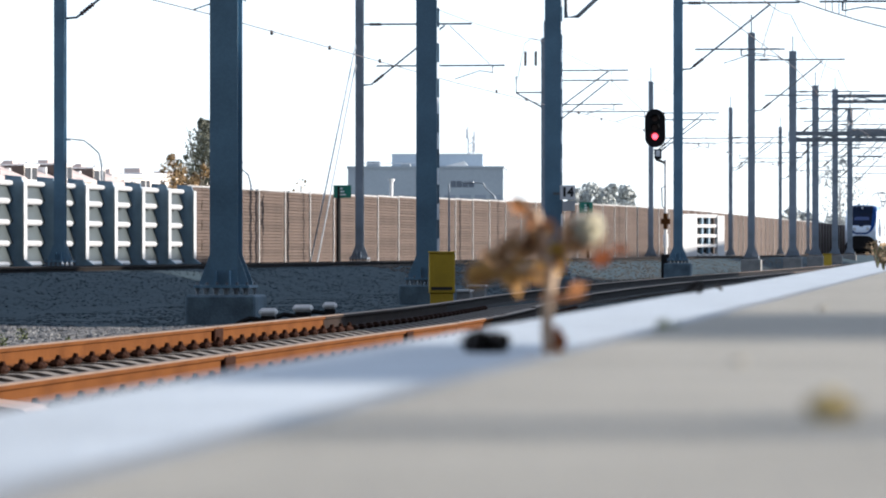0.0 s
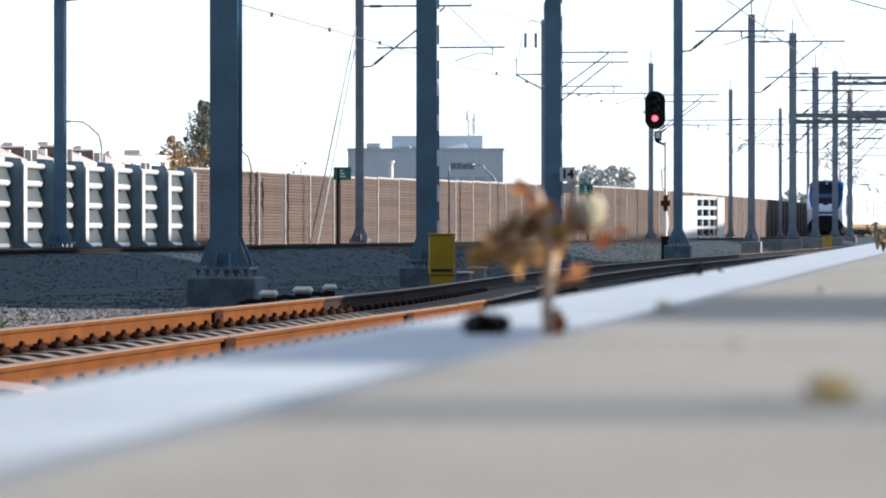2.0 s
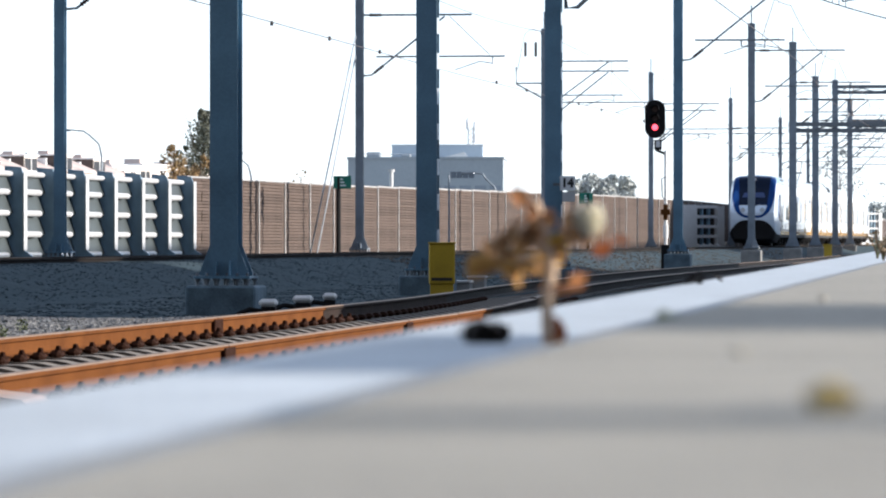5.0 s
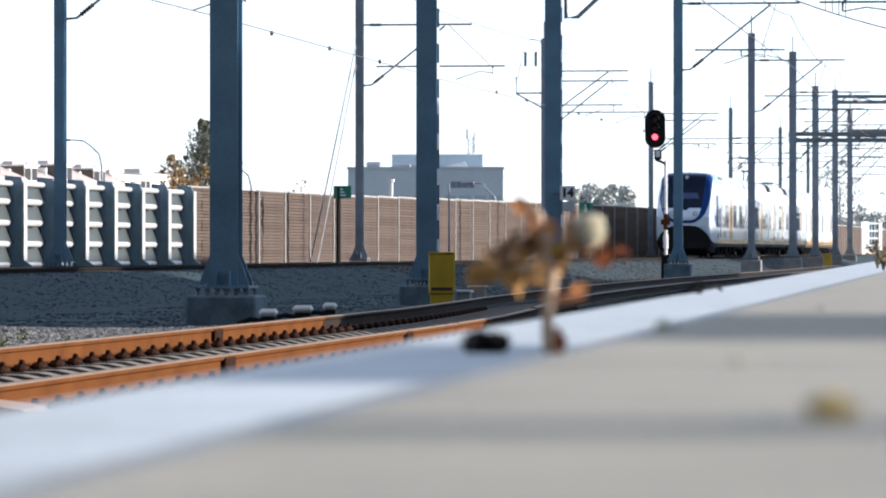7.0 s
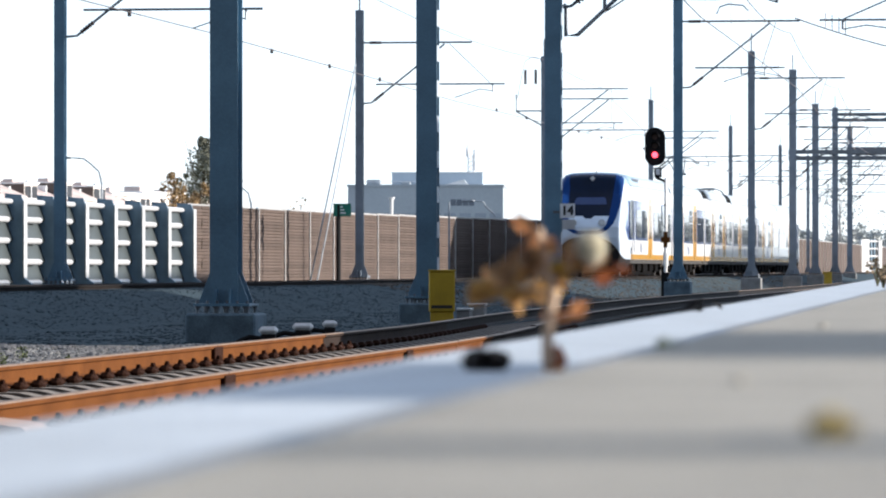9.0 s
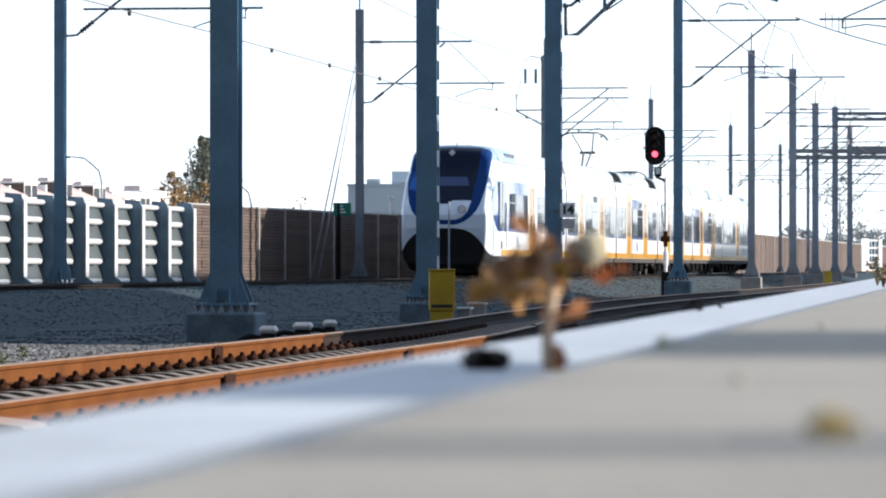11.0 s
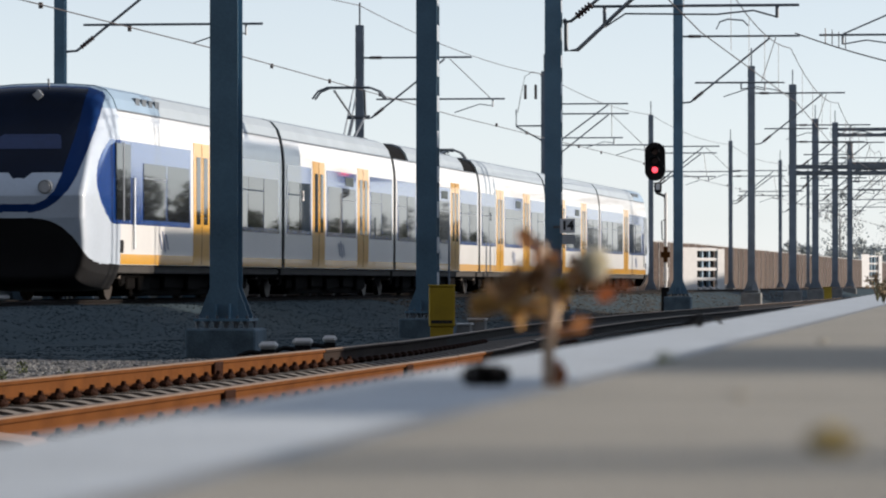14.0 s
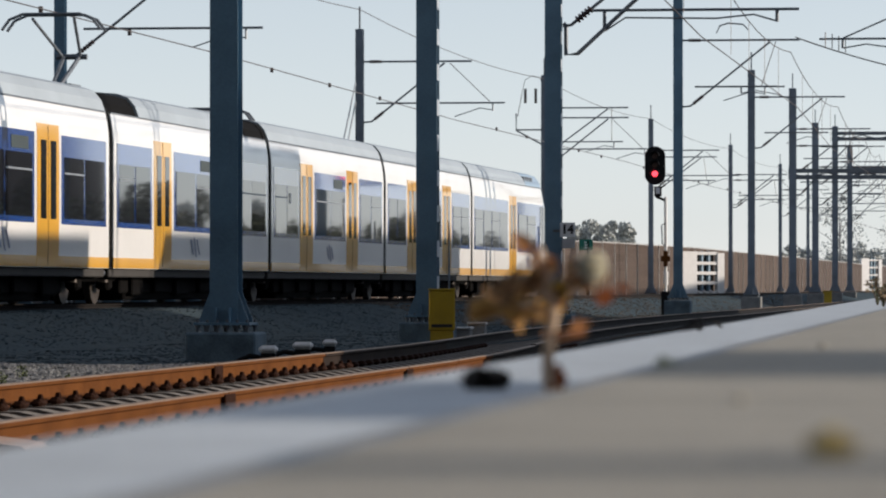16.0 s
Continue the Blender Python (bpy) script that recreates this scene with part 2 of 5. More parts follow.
def wall_size(y):
    """How the barrier's height grows along the line, as it runs away from the station."""
    v = 24.2 / (25.82 / max(y, 1.0) - 0.00663) if y < 3000 else y
    return min(1.0, max(0.7, (24.2 + 0.0473 * v) / 36.58)) * min(1.1, y / v if y > 1 else 1.07)


def wall_place(u):
    """The place along the line of the barrier's post at its own measure u."""
    y = 25.82 * u / ((24.2 + 0.0066 * u) if u > 262 else (36.58 - 0.0407 * u))
    return wall_x(y), y, wall_size(y)


def wall_frame(u, v):
    """The frame of one bay: turned along the barrier, stretched to its length and height."""
    (xa, ya, q), (xb, yb, _) = wall_place(u), wall_place(v)
    along = math.hypot(xb - xa, yb - ya) / (v - u)
    return pose(xa, ya, 0.67 - 0.67 * q, 0, 0, -math.degrees(math.atan2(xb - xa, yb - ya))) @ Matrix.Diagonal((q, along, q, 1))


NEAR = -6.03  # the near track's middle


# ---- ground ----
def ground_z(x, y):
    d = x - track_x(y)
    if x > -0.6:
        z = -0.32
    elif x > -8.3:
        z = -0.2
    elif d > 4.6:
        z = -0.24
    elif d > 2.2:
        z = -0.24 + (4.6 - d) / 2.4 * 0.51
    elif d > -2.4:
        z = 0.27
    elif d > -4.6:
        z = 0.27 - (-2.4 - d) / 2.2 * (0.24 - 0.67 + 0.66 * wall_size(y))
    else:
        z = 0.03 + 0.67 - 0.66 * wall_size(y)
    far = min(1, max(0, (abs(x) - 60) / 100))
    near = 1 if -60 < y < 320 else 0.3
    return z * (1 - far) + near * 0.03 * noise.noise((x * 0.9, y * 0.5, 0)) * (x < -7.6)


def build_ground():
    xs = [-2500, -900, -400, -200, -120, -70, -45, -36, -30, -26] + [-24 + 0.35 * i for i in range(48)] + [-7.0, -5, -3, -1.5, -0.62, -0.58, 2, 6, 12, 25, 60, 150, 400, 900, 2500]
    ys = [-2500, -600, -200, -60, -20, 0, 15] + [20 + 1.5 * i for i in range(90)] + [155 + 6 * i for i in range(30)] + [340, 400, 500, 700, 1000, 1600, 3000]
    bm = bmesh.new()
    grid = [[bm.verts.new((x, y, ground_z(x, y))) for x in xs] for y in ys]
    for a, b in zip(grid, grid[1:]):
        for i in range(len(xs) - 1):
            f = bm.faces.new((a[i], a[i + 1], b[i + 1], b[i]))
            x = (xs[i] + xs[i + 1]) / 2
            f.material_index = 0 if -24 < x < -0.6 else 1
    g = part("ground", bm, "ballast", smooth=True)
    g.data.materials.append(M["ground"])
    tagged(g, "grey ballast and dry earth beside the railway tracks", "ground", kind="structure")


build_ground()


def stones(name, label, count, place, size, rock="stone", flat=0.5):
    """Loose ballast stones, one joined mesh."""
    rng = random.Random(name)
    vs, fs = [], []
    shape = [(1, 0, 0), (-1, 0, 0), (0, 1, 0), (0, -1, 0), (0, 0, 1), (0, 0, -1)]
    tri = [(0, 2, 4), (2, 1, 4), (1, 3, 4), (3, 0, 4), (2, 0, 5), (1, 2, 5), (3, 1, 5), (0, 3, 5)]
    for _ in range(count):
        x, y = place(rng)
        z = ground_z(x, y)
        s = size * rng.uniform(0.6, 1.4)
        e = Euler([rng.uniform(0, 6.3) for _ in range(3)]).to_matrix()
        o = len(vs)
        for v in shape:
            p = e @ Vector([c * s * rng.uniform(0.7, 1.2) for c in v])
            vs.append((x + p.x, y + p.y, z + s * 0.1 + p.z * flat))
        fs += [(a + o, b + o, c + o) for a, b, c in tri]
    me = bpy.data.meshes.new(name)
    me.from_pydata(vs, [], fs)
    me.materials.append(M[rock])
    tagged(new(name, me), label, "ballast", kind="stuff")


stones("near_ballast_stones", "loose grey ballast stones beside the rusty near track", 16000,
       lambda r: (r.uniform(-12.0, -7.3), 26 + 25 * r.random()), 0.035, "stone_lit")
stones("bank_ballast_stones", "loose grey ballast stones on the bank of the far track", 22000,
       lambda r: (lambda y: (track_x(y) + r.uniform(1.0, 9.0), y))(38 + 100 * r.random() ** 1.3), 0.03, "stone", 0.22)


stones("yard_ballast_stones", "loose brownish ballast stones between the tracks further on", 9000,
       lambda r: (lambda y: (track_x(y) + r.uniform(1.0, 7.5), y))(105 + 130 * r.random() ** 1.2), 0.05, "stone_brown", 0.35)


# ---- platform ----
def platform():
    lean = 0.0128  # the platform's edge draws left along the track
    seam = 0.0055  # the joint between coping and paving draws left less
    def edge(bm, d0, d1, z0, z1, y0, y1):
        def at(d, y):
            return (-d - (seam if 0.2 < d < 0.3 else lean) * y, y)
        pts = [at(d0, y0), at(d1, y0), at(d1, y1), at(d0, y1)]
        lo = [bm.verts.new((*p, z0)) for p in pts]
        hi = [bm.verts.new((*p, z1)) for p in pts]
        for i in range(4):
            bm.faces.new((lo[i], lo[(i + 1) % 4], hi[(i + 1) % 4], hi[i]))
        bm.faces.new(lo[::-1])
        bm.faces.new(hi)
        bmesh.ops.recalc_face_normals(bm, faces=bm.faces[:])
        return bm
    p = tagged(part("platform", edge(bmesh.new(), -9, 0.5, -0.4, 0.53, -15, 230), "concrete"), "concrete station platform body", "platform", kind="structure")
    paving = empty("platform_paving", label="grey concrete paving slabs on the station platform", category="paving", kind="structure")
    y = -2.0
    while y < 60:
        part("paving_slab", edge(bmesh.new(), -9, 0.275, 0.525, 0.6, y + 0.004, y + 1.196), "paving", paving)
        y += 1.2
    part("paving_slab", edge(bmesh.new(), -9, 0.275, 0.525, 0.6, y, 230), "paving", paving)
    coping = empty("platform_coping", label="white painted concrete coping along the platform edge", category="coping", kind="structure")
    y = -2.0
    while y < 60:
        part("coping_stone", edge(bmesh.new(), 0.28, 0.598, 0.4, 0.567, y + 0.003, y + 1.997), "coping", coping)
        y += 2.0
    part("coping_stone", edge(bmesh.new(), 0.28, 0.598, 0.4, 0.567, y, 230), "coping", coping)


platform()


# ---- tracks ----
RAIL = [(-0.07, 0), (0.07, 0), (0.07, 0.012), (0.012, 0.035), (0.009, 0.115), (0.034, 0.126), (0.036, 0.15), (0.028, 0.159),
        (-0.028, 0.159), (-0.036, 0.15), (-0.034, 0.126), (-0.009, 0.115), (-0.012, 0.035), (-0.07, 0.012)]


def rail_mesh(length):
    bm = bmesh.new()
    prism(bm, [(x, z - 0.159) for x, z in RAIL], 0, length)
    for f in bm.faces:
        f.material_index = 1 if f.calc_center_median().z > -0.012 else 0
    return bm


def track(name, label, m, y0, y1, fine_to, steel="rust"):
    t = empty(name, m, label, "railway track", "tracks")
    for sx in (-0.775, 0.775):
        joints = [y0, y1] if steel != "rust" else [y0, 29.9, 39.3, 43.0] if sx > 0 else [y0, 38.2, 44.5]
        for a, b in zip(joints, joints[1:]):
            r = part("rail", rail_mesh(b - a - 0.02), steel, t)
            r.data.materials.append(M["railhead" if steel == "rust" else steel])
            r.matrix_basis = pose(sx, a, 0)
    if fine_to > 100:
        for x, y in ((0.775, 29.9), (0.775, 39.3), (-0.775, 38.2)):
            for side in (-1, 1):
                f = part("fishplate", B(side * 0.03 - 0.018, side * 0.03 + 0.018, -0.2, 0.2, -0.15, -0.02, 0.006), "clip", t, "dark fishplate at a rail joint")
                f.matrix_basis = pose(x, y, 0)
    bm = bmesh.new()
    prism(bm, [(-1.26, -0.38), (1.26, -0.38), (1.26, -0.2), (1.2, -0.175), (0.5, -0.165), (0.3, -0.2), (-0.3, -0.2), (-0.5, -0.165), (-1.2, -0.175), (-1.26, -0.2)], -0.13, 0.13)
    s = part("sleeper", bm, "sleeper", t)
    cb = B(-0.05, 0.05, -0.1, 0.1, -0.175, -0.115, 0.03)
    c = part("rail_clip", cb, "clip", t, "dark rail fastening")
    hb = T([(0, 0, -0.13), (0, 0, -0.082)], 0.032, 6, 0.016)
    h = part("clip_bolt", hb, "clip", t)
    n, y = 0, y0 + 0.3
    spots = [sx + e for sx in (-0.775, 0.775) for e in (-0.12, 0.12)]
    while y < fine_to:
        if n == 0:
            s.matrix_basis = pose(0, y, 0)
        else:
            share("sleeper", s, t, pose(0, y, 0))
        for k, x in enumerate(spots):
            if n == 0 and k == 0:
                c.matrix_basis = h.matrix_basis = pose(x, y, 0)
            elif n < 43 and steel == "rust":
                share("rail_clip", c, t, pose(x, y, 0))
                share("clip_bolt", h, t, pose(x + 0.01, y, 0))
        y, n = y + 0.6, n + 1
    return t


track("near_track", "rusty railway track on concrete sleepers beside the platform", pose(NEAR, 0, -0.02, 0, 1.6, 0), 20, 420, 120)
track("far_track", "railway track in shade along the ballast bank", pose(track_x(0), 0, 0.36, 0, 0, -math.degrees(math.atan(0.02367))), 40, 600, 85, "rail_far_shaded")


def turnout():
    """The rails that swing away from the platform further on."""
    ob = empty("curved_track", None, "dark shaded rails of the near track swinging from the platform", "railway track", "tracks")
    near = [(-5.255, 43, -0.04), (-5.315, 46.5, -0.037), (-5.34, 48, -0.034), (-5.58, 53.5, -0.02), (-5.9, 59.4, -0.004), (-6.2, 68, 0.0), (-6.4, 79, 0.0), (-6.44, 92, 0.0), (-6.25, 108, 0), (-5.9, 154, 0), (-5.5, 220, 0), (-5.0, 420, 0)]
    far = [(-6.805, 44.5, 0.0), (-6.86, 51, 0.0), (-7.03, 56.5, 0.0), (-7.3, 63, 0.0), (-7.54, 70, 0.0), (-7.76, 80.4, 0.0), (-7.93, 93, 0.0), (-7.9, 112, 0), (-7.4, 154, 0), (-7.0, 220, 0), (-6.5, 420, 0)]
    for line in (near, far):
        for (x0, y0, z), (x1, y1, _) in zip(line, line[1:]):
            # Rail colour steps from rust to near-black where the shade begins.
            r = part("rail", rail_mesh(math.hypot(x1 - x0, y1 - y0) + 0.01), ("rust" if line is near and y0 < 46 else "rail_shaded") if y0 < 55 else "turnout", ob)
            r.data.materials.append(M["railhead"])
            r.matrix_basis = pose(x0, y0, z, 0, 0, -math.degrees(math.atan2(x1 - x0, y1 - y0)))
    clip = None
    for line in (near, far):
        y = line[0][1] + 0.3
        while y < 62:
            x = np.interp(y, [p[1] for p in line], [p[0] for p in line])
            z = np.interp(y, [p[1] for p in line], [p[2] for p in line])
            for e in (-0.12, 0.12):
                if clip is None:
                    clip = part("rail_clip", B(-0.05, 0.05, -0.1, 0.1, -0.175, -0.115, 0.03), "clip", ob, "dark rail fastening")
                    clip.matrix_basis = pose(x + e, y, z)
                else:
                    share("rail_clip", clip, ob, pose(x + e, y, z))
            y += 0.6


turnout()


# ---- overhead line masts ----
def mast(name, x, y, z0, top, width, label, lattice=False, plinth=(0.55, 0.35), paint="steel_blue", spike=0.7):
    """An upright mast with foot gussets on a concrete plinth."""
    ob = empty("overhead_mast", pose(x, y, z0), label, "mast", name)
    w = width / 2
    lift, g = 0.1, 0.17  # the base plate stands on its bolts, above the plinth
    if lattice:
        for sy in (-1, 1):
            o, i, c = sy * 0.172, sy * 0.158, sy * 0.135
            out = [(-w, o), (w, o), (w, c), (w - 0.012, c), (w - 0.012, i), (-w + 0.012, i), (-w + 0.012, c), (-w, c)]
            part("channel", upright(out, lift, top), paint, ob)
        first = part("batten_plate", B(-0.005, 0.005, -0.134, 0.134, 0, 0.27), "batten", ob, "batten plate between the channels painted pale for sunlight")
        first.matrix_basis = pose(w - 0.005, 0, 0.5)
        z = 1.09
        while z < top - 0.3:
            share("batten_plate", first, ob, pose(w - 0.005, 0, z))
            z += 0.59
        z = 0.5
        while z < top - 0.3:
            share("batten_plate", first, ob, pose(-w + 0.005, 0, z))
            z += 0.59
    else:
        d, k = width * 0.5, 0.014
        part("column", upright([(-w, -d), (w, -d), (w, -d + k), (k, -d + k), (k, d - k), (w, d - k), (w, d), (-w, d), (-w, d - k), (-k, d - k), (-k, -d + k), (-w, -d + k)], lift, top), paint, ob)
    for sx in (-1, 1):
        for y in (-width * 0.42, width * 0.42):
            bm = prism(bmesh.new(), [(sx * w, lift + 0.02), (sx * (w + 0.13), lift + 0.02), (sx * (w + 0.13), lift + 0.06), (sx * w, lift + 0.4)], y - 0.008, y + 0.008)
            part("foot_gusset", bm, paint, ob)
    for sx in (-0.5, 0.5):
        part("foot_rib", B(sx * w - 0.008, sx * w + 0.008, -w - 0.12, -w, lift + 0.02, lift + 0.2), paint, ob)
    part("base_plate", B(-w - g, w + g, -w - g * 0.9, w + g * 0.9, lift - 0.012, lift + 0.018), paint, ob)
    bolt = part("bolt", T([(0, 0, -0.02), (0, 0, lift + 0.055)], 0.018, 6), "tube", ob)
    nut = part("nut", T([(0, 0, lift - 0.045), (0, 0, lift - 0.012)], 0.034, 6), "tube", ob)
    k = 0
    for sx in (-0.9, -0.54, -0.18, 0.18, 0.54, 0.9):
        for y in (-w - g * 0.6, w + g * 0.6):
            m = pose(sx * (w + g), y, 0)
            if k == 0:
                bolt.matrix_basis = nut.matrix_basis = m
            else:
                share("bolt", bolt, ob, m)
                share("nut", nut, ob, m)
            k += 1
    if plinth[1] > 0:
        part("plinth", B(-w - g - 0.09, w + g + 0.09, -w - g - 0.09, w + g + 0.09, -plinth[1] - 0.3, 0, 0.025), "plinth" if paint == "steel_blue" else "concrete", ob, "weathered concrete plinth")
    if spike:
        part("top_spike", T([(0, 0, top), (0, 0, top + spike)], 0.03, 5), "tube", ob)
    return ob


def cantilever(ob, side, z_low, z_top, reach, z_reg=None, over=1.35, stay=True, y=0.0, x0=0.12):
    """A bracket of tubes that carries the wires over a track."""
    arm = part("bracket", T([(side * x0, y, z_low), (side * (x0 + 0.25), y, z_low + 0.02), (side * reach * 0.85, y, z_top - 0.05)], 0.032, 6), "tube", ob)
    part("top_tube", T([(side * x0, y, z_top), (side * (reach * 1.12), y, z_top)], 0.034, 6), "tube", arm)
    part("insulator", ribbed((side * (x0 + 0.2), y, z_top), (side, 0, 0), 0.035, 0.055, 5, 0.075), "insulator", arm)
    p = Vector((side * (x0 + 0.25), y, z_low + 0.02))
    d = (Vector((side * reach * 0.85, y, z_top - 0.05)) - p).normalized()
    part("insulator", ribbed(p + d * 0.12, d, 0.035, 0.055, 5, 0.075), "insulator", arm)
    if z_reg:
        f = (z_reg - z_low) / (z_top - z_low) * 0.85
        bm = T([(side * reach * (f - 0.1), y, z_reg), (side * reach * over, y, z_reg)], 0.03, 6)
        tube(bm, [(side * reach * (over - 0.12), y, z_reg), (side * reach * (over - 0.12), y, z_reg - 0.25)], 0.028, 5)
        part("registration_tube", bm, "tube", arm)
        bm = T([(side * reach * (over - 0.12), y, z_reg - 0.22), (side * reach * (over - 0.25), y, z_reg - 0.16), (side * reach * (over - 0.5), y, z_reg - 0.42)], 0.016, 5)
        part("steady_arm", bm, "tube", arm)
        if stay:
            part("stay", T([(side * reach * 0.9, y, z_top - 0.05), (side * reach * (over - 0.15), y, z_reg + 0.04)], 0.012, 4), "wire", arm)
    return arm


def near_masts():
    thick = "thick blue-grey painted steel mast on a concrete plinth"
    m = []
    for y, lat in ((53.6, False), (73.1, True), (94.3, True)):
        m.append(mast("near masts", -9.4, y, 0.12 - (0.03 if lat else 0), 10.5, 0.35, thick, lat, (0.6, 0.35)))
    cantilever(m[0], 1, 7.2, 9.0, 3.0, 8.0)
    cantilever(m[1], 1, 7.2, 9.0, 3.0, 8.0)
    a = m[2]
    part("bracket", T([(0.2, 0, 6.2), (0.38, 0, 6.22), (2.6, 0, 8.0)], 0.038, 6), "tube", a)
    part("insulator", ribbed((0.5, 0, 6.32), (2.22, 0, 1.78), 0.045, 0.085, 5, 0.085), "insulator", a)
    part("top_tube", T([(0.2, 0, 8.0), (3.2, 0, 8.0)], 0.036, 6), "tube", a)
    part("drop_bracket", T([(0.22, 0, 6.26), (0.27, 0, 6.2), (0.27, 0, 5.58), (0.52, 0, 5.6), (1.6, 0, 6.6), (2.4, 0, 7.3)], 0.048, 6), "tube", a)
    part("registration_tube", T([(0.85, 0, 6.53), (5.27, 0, 6.53)], 0.034, 6), "tube", a)
    part("hanger", T([(1.1, 0, 6.55), (1.1, 0, 6.08)], 0.04, 6), "tube", a)
    part("hanger", T([(4.8, 0, 6.53), (4.8, 0, 6.26)], 0.04, 6), "tube", a)
    part("steady_arm", T([(1.1, 0, 6.08), (1.55, 0, 6.37), (3.5, 0, 6.34), (4.3, 0, 6.42), (4.78, 0, 6.28)], 0.02, 5), "tube", a)
    slim = "slim blue-grey steel mast carrying tubular brackets"
    for k, (y, top, w) in enumerate(((131.9, 9.1, 0.27), (172.1, 8.85, 0.27), (207.6, 9.7, 0.34), (234.0, 9.05, 0.34), (263.2, 9.9, 0.34), (290.1, 9.6, 0.34))):
        z0 = 0.28 + 0.0006 * (y - 130)
        o = mast("near masts", -9.4, y, z0, top, w, slim, False, (0.5, 0.38), "steel_blue" if k == 0 else "mast_grey")
        cantilever(o, 1, 5.8, 7.79, 3.25, 6.4, 0.92)
        if k == 0:
            part("hooked_arm", T([(1.15, 0, 8.0), (1.25, 0, 8.22), (1.5, 0, 8.3), (1.95, 0, 8.26), (2.1, 0, 8.1)], 0.024, 5), "tube", o)
        if k == 1:
            part("head_tube", T([(-0.85, 0, 8.2), (1.3, 0, 8.2)], 0.034, 6), "tube", o)
            part("hanger", T([(-0.4, 0, 8.2), (-0.4, 0, 7.95)], 0.034, 5), "tube", o)
            part("steady_arm", T([(-0.4, 0, 7.95), (0.2, 0, 8.05), (1.0, 0, 7.9), (1.7, 0, 7.65)], 0.02, 5), "tube", o)
        if k > 1:
            cantilever(o, 1, 4.7, 6.7 + 0.15 * (k % 3), 3.0, 5.3, 1.15)


def far_masts():
    label = "slim dark steel mast beyond the far track"
    for k, (x, y, top) in enumerate(((-20.44, 95.4, 8.6), (-19.5, 135.1, 8.35), (-18.41, 180.8, 9.1), (-17.38, 224.4, 8.95), (-16.22, 273.3, 9.2), (-15.21, 316.2, 9.2), (-14.49, 346.4, 9.2))):
        o = mast("far masts", x, y, 0.32, top, 0.24, label, False, (0.4, 0.1), "steel_blue" if k == 0 else "mast_grey")
        cantilever(o, 1, 5.46, 7.34, 3.12, 6.05, 1.45)
        if k == 2:
            part("side_bracket", T([(-0.1, 0, 6.25), (-1.16, 0, 6.83), (-1.16, 0, 7.53), (-1.16, 0, 6.85), (0, 0, 6.85)], 0.035, 5), "tube", o)
            for dx in (-0.78, -0.35):
                part("switch_insulator", T([(dx, 0, 7.95), (dx, 0, 8.55)], 0.06, 7), "insulator", o)
            part("jumper_loop", T([(-1.1, 0, 7.4), (-0.95, 0, 8.2), (-0.8, 0, 8.9), (-0.5, 0, 9.08), (-0.15, 0, 9.0), (-0.05, 0, 8.4)], 0.015, 5), "wire", o)
            cantilever(o, 1, 6.0, 7.75, 3.1, 6.35, 1.05)
        if k in (3, 4):
            cantilever(o, 1, 5.3, 7.0, 3.0, 5.8, 1.1)
    # guy wires of the second mast
    for dx, z in ((-0.0, 7.0), (0.22, 6.4)):
        g = part("guy_wire", T([(-19.6, 134.9, z), (-21.0 + dx, 134.4, 0.0)], 0.024, 4), "steel_grey", None)
        tagged(g, "thin pale guy wire from a mast to the ground", "guy wire", "guy wires")


near_masts()
far_masts()


def sagged(a, b, sag, n=8):
    a, b = Vector(a), Vector(b)
    return [a.lerp(b, i / n) - Vector((0, 0, sag * 4 * (i / n) * (1 - i / n))) for i in range(n + 1)]


def catenary(label, line, contact, carrier, sag, ys, first, last, upper=None):
    """Contact wire and carrier wire between supports, with droppers, or with the carrier on a line of its own above the mast tops."""
    ob = empty("overhead_line", None, label, "overhead wire", "overhead lines")
    part("contact_wire", T([(line(y) + (0.2 if i % 2 else -0.2), y, contact) for i, y in enumerate([first, *ys, last])], 0.013, 5), "wire", ob)
    over = upper or line
    pts = []
    for a, b in zip([first, *ys], [*ys, last]):
        pts += sagged((over(a), a, carrier), (over(b), b, carrier), sag)[:-1]
        n = max(2, round((b - a) / 8))
        for k in range(1, n):
            u = k / n
            y = a + (b - a) * u
            if upper:
                part("wire_clip", B(line(y) - 0.03, line(y) + 0.03, y - 0.06, y + 0.06, contact - 0.05, contact + 0.06), "wire", ob)
            else:
                part("dropper", T([(line(y), y, contact), (line(y), y, carrier - sag * 4 * u * (1 - u))], 0.006, 4), "wire", ob)
    pts.append(Vector((over(last), last, carrier)))
    part("carrier_wire", T(pts, 0.013, 5), "wire", ob)


catenary("contact wire above the far track, feeder wire along its masts", track_x, 5.83, 9.28, 0.3, [95.4, 135.1, 180.8, 224.4, 273.3, 316.2, 346.4], 50, 460, lambda y: track_x(y) - 3.23)
catenary("contact and carrier wires strung above the near track", lambda y: NEAR, 6.05, 7.7, 0.45, [53.6, 94.3, 131.9, 172.1, 207.6, 234, 263.2, 290.1], 10, 400)


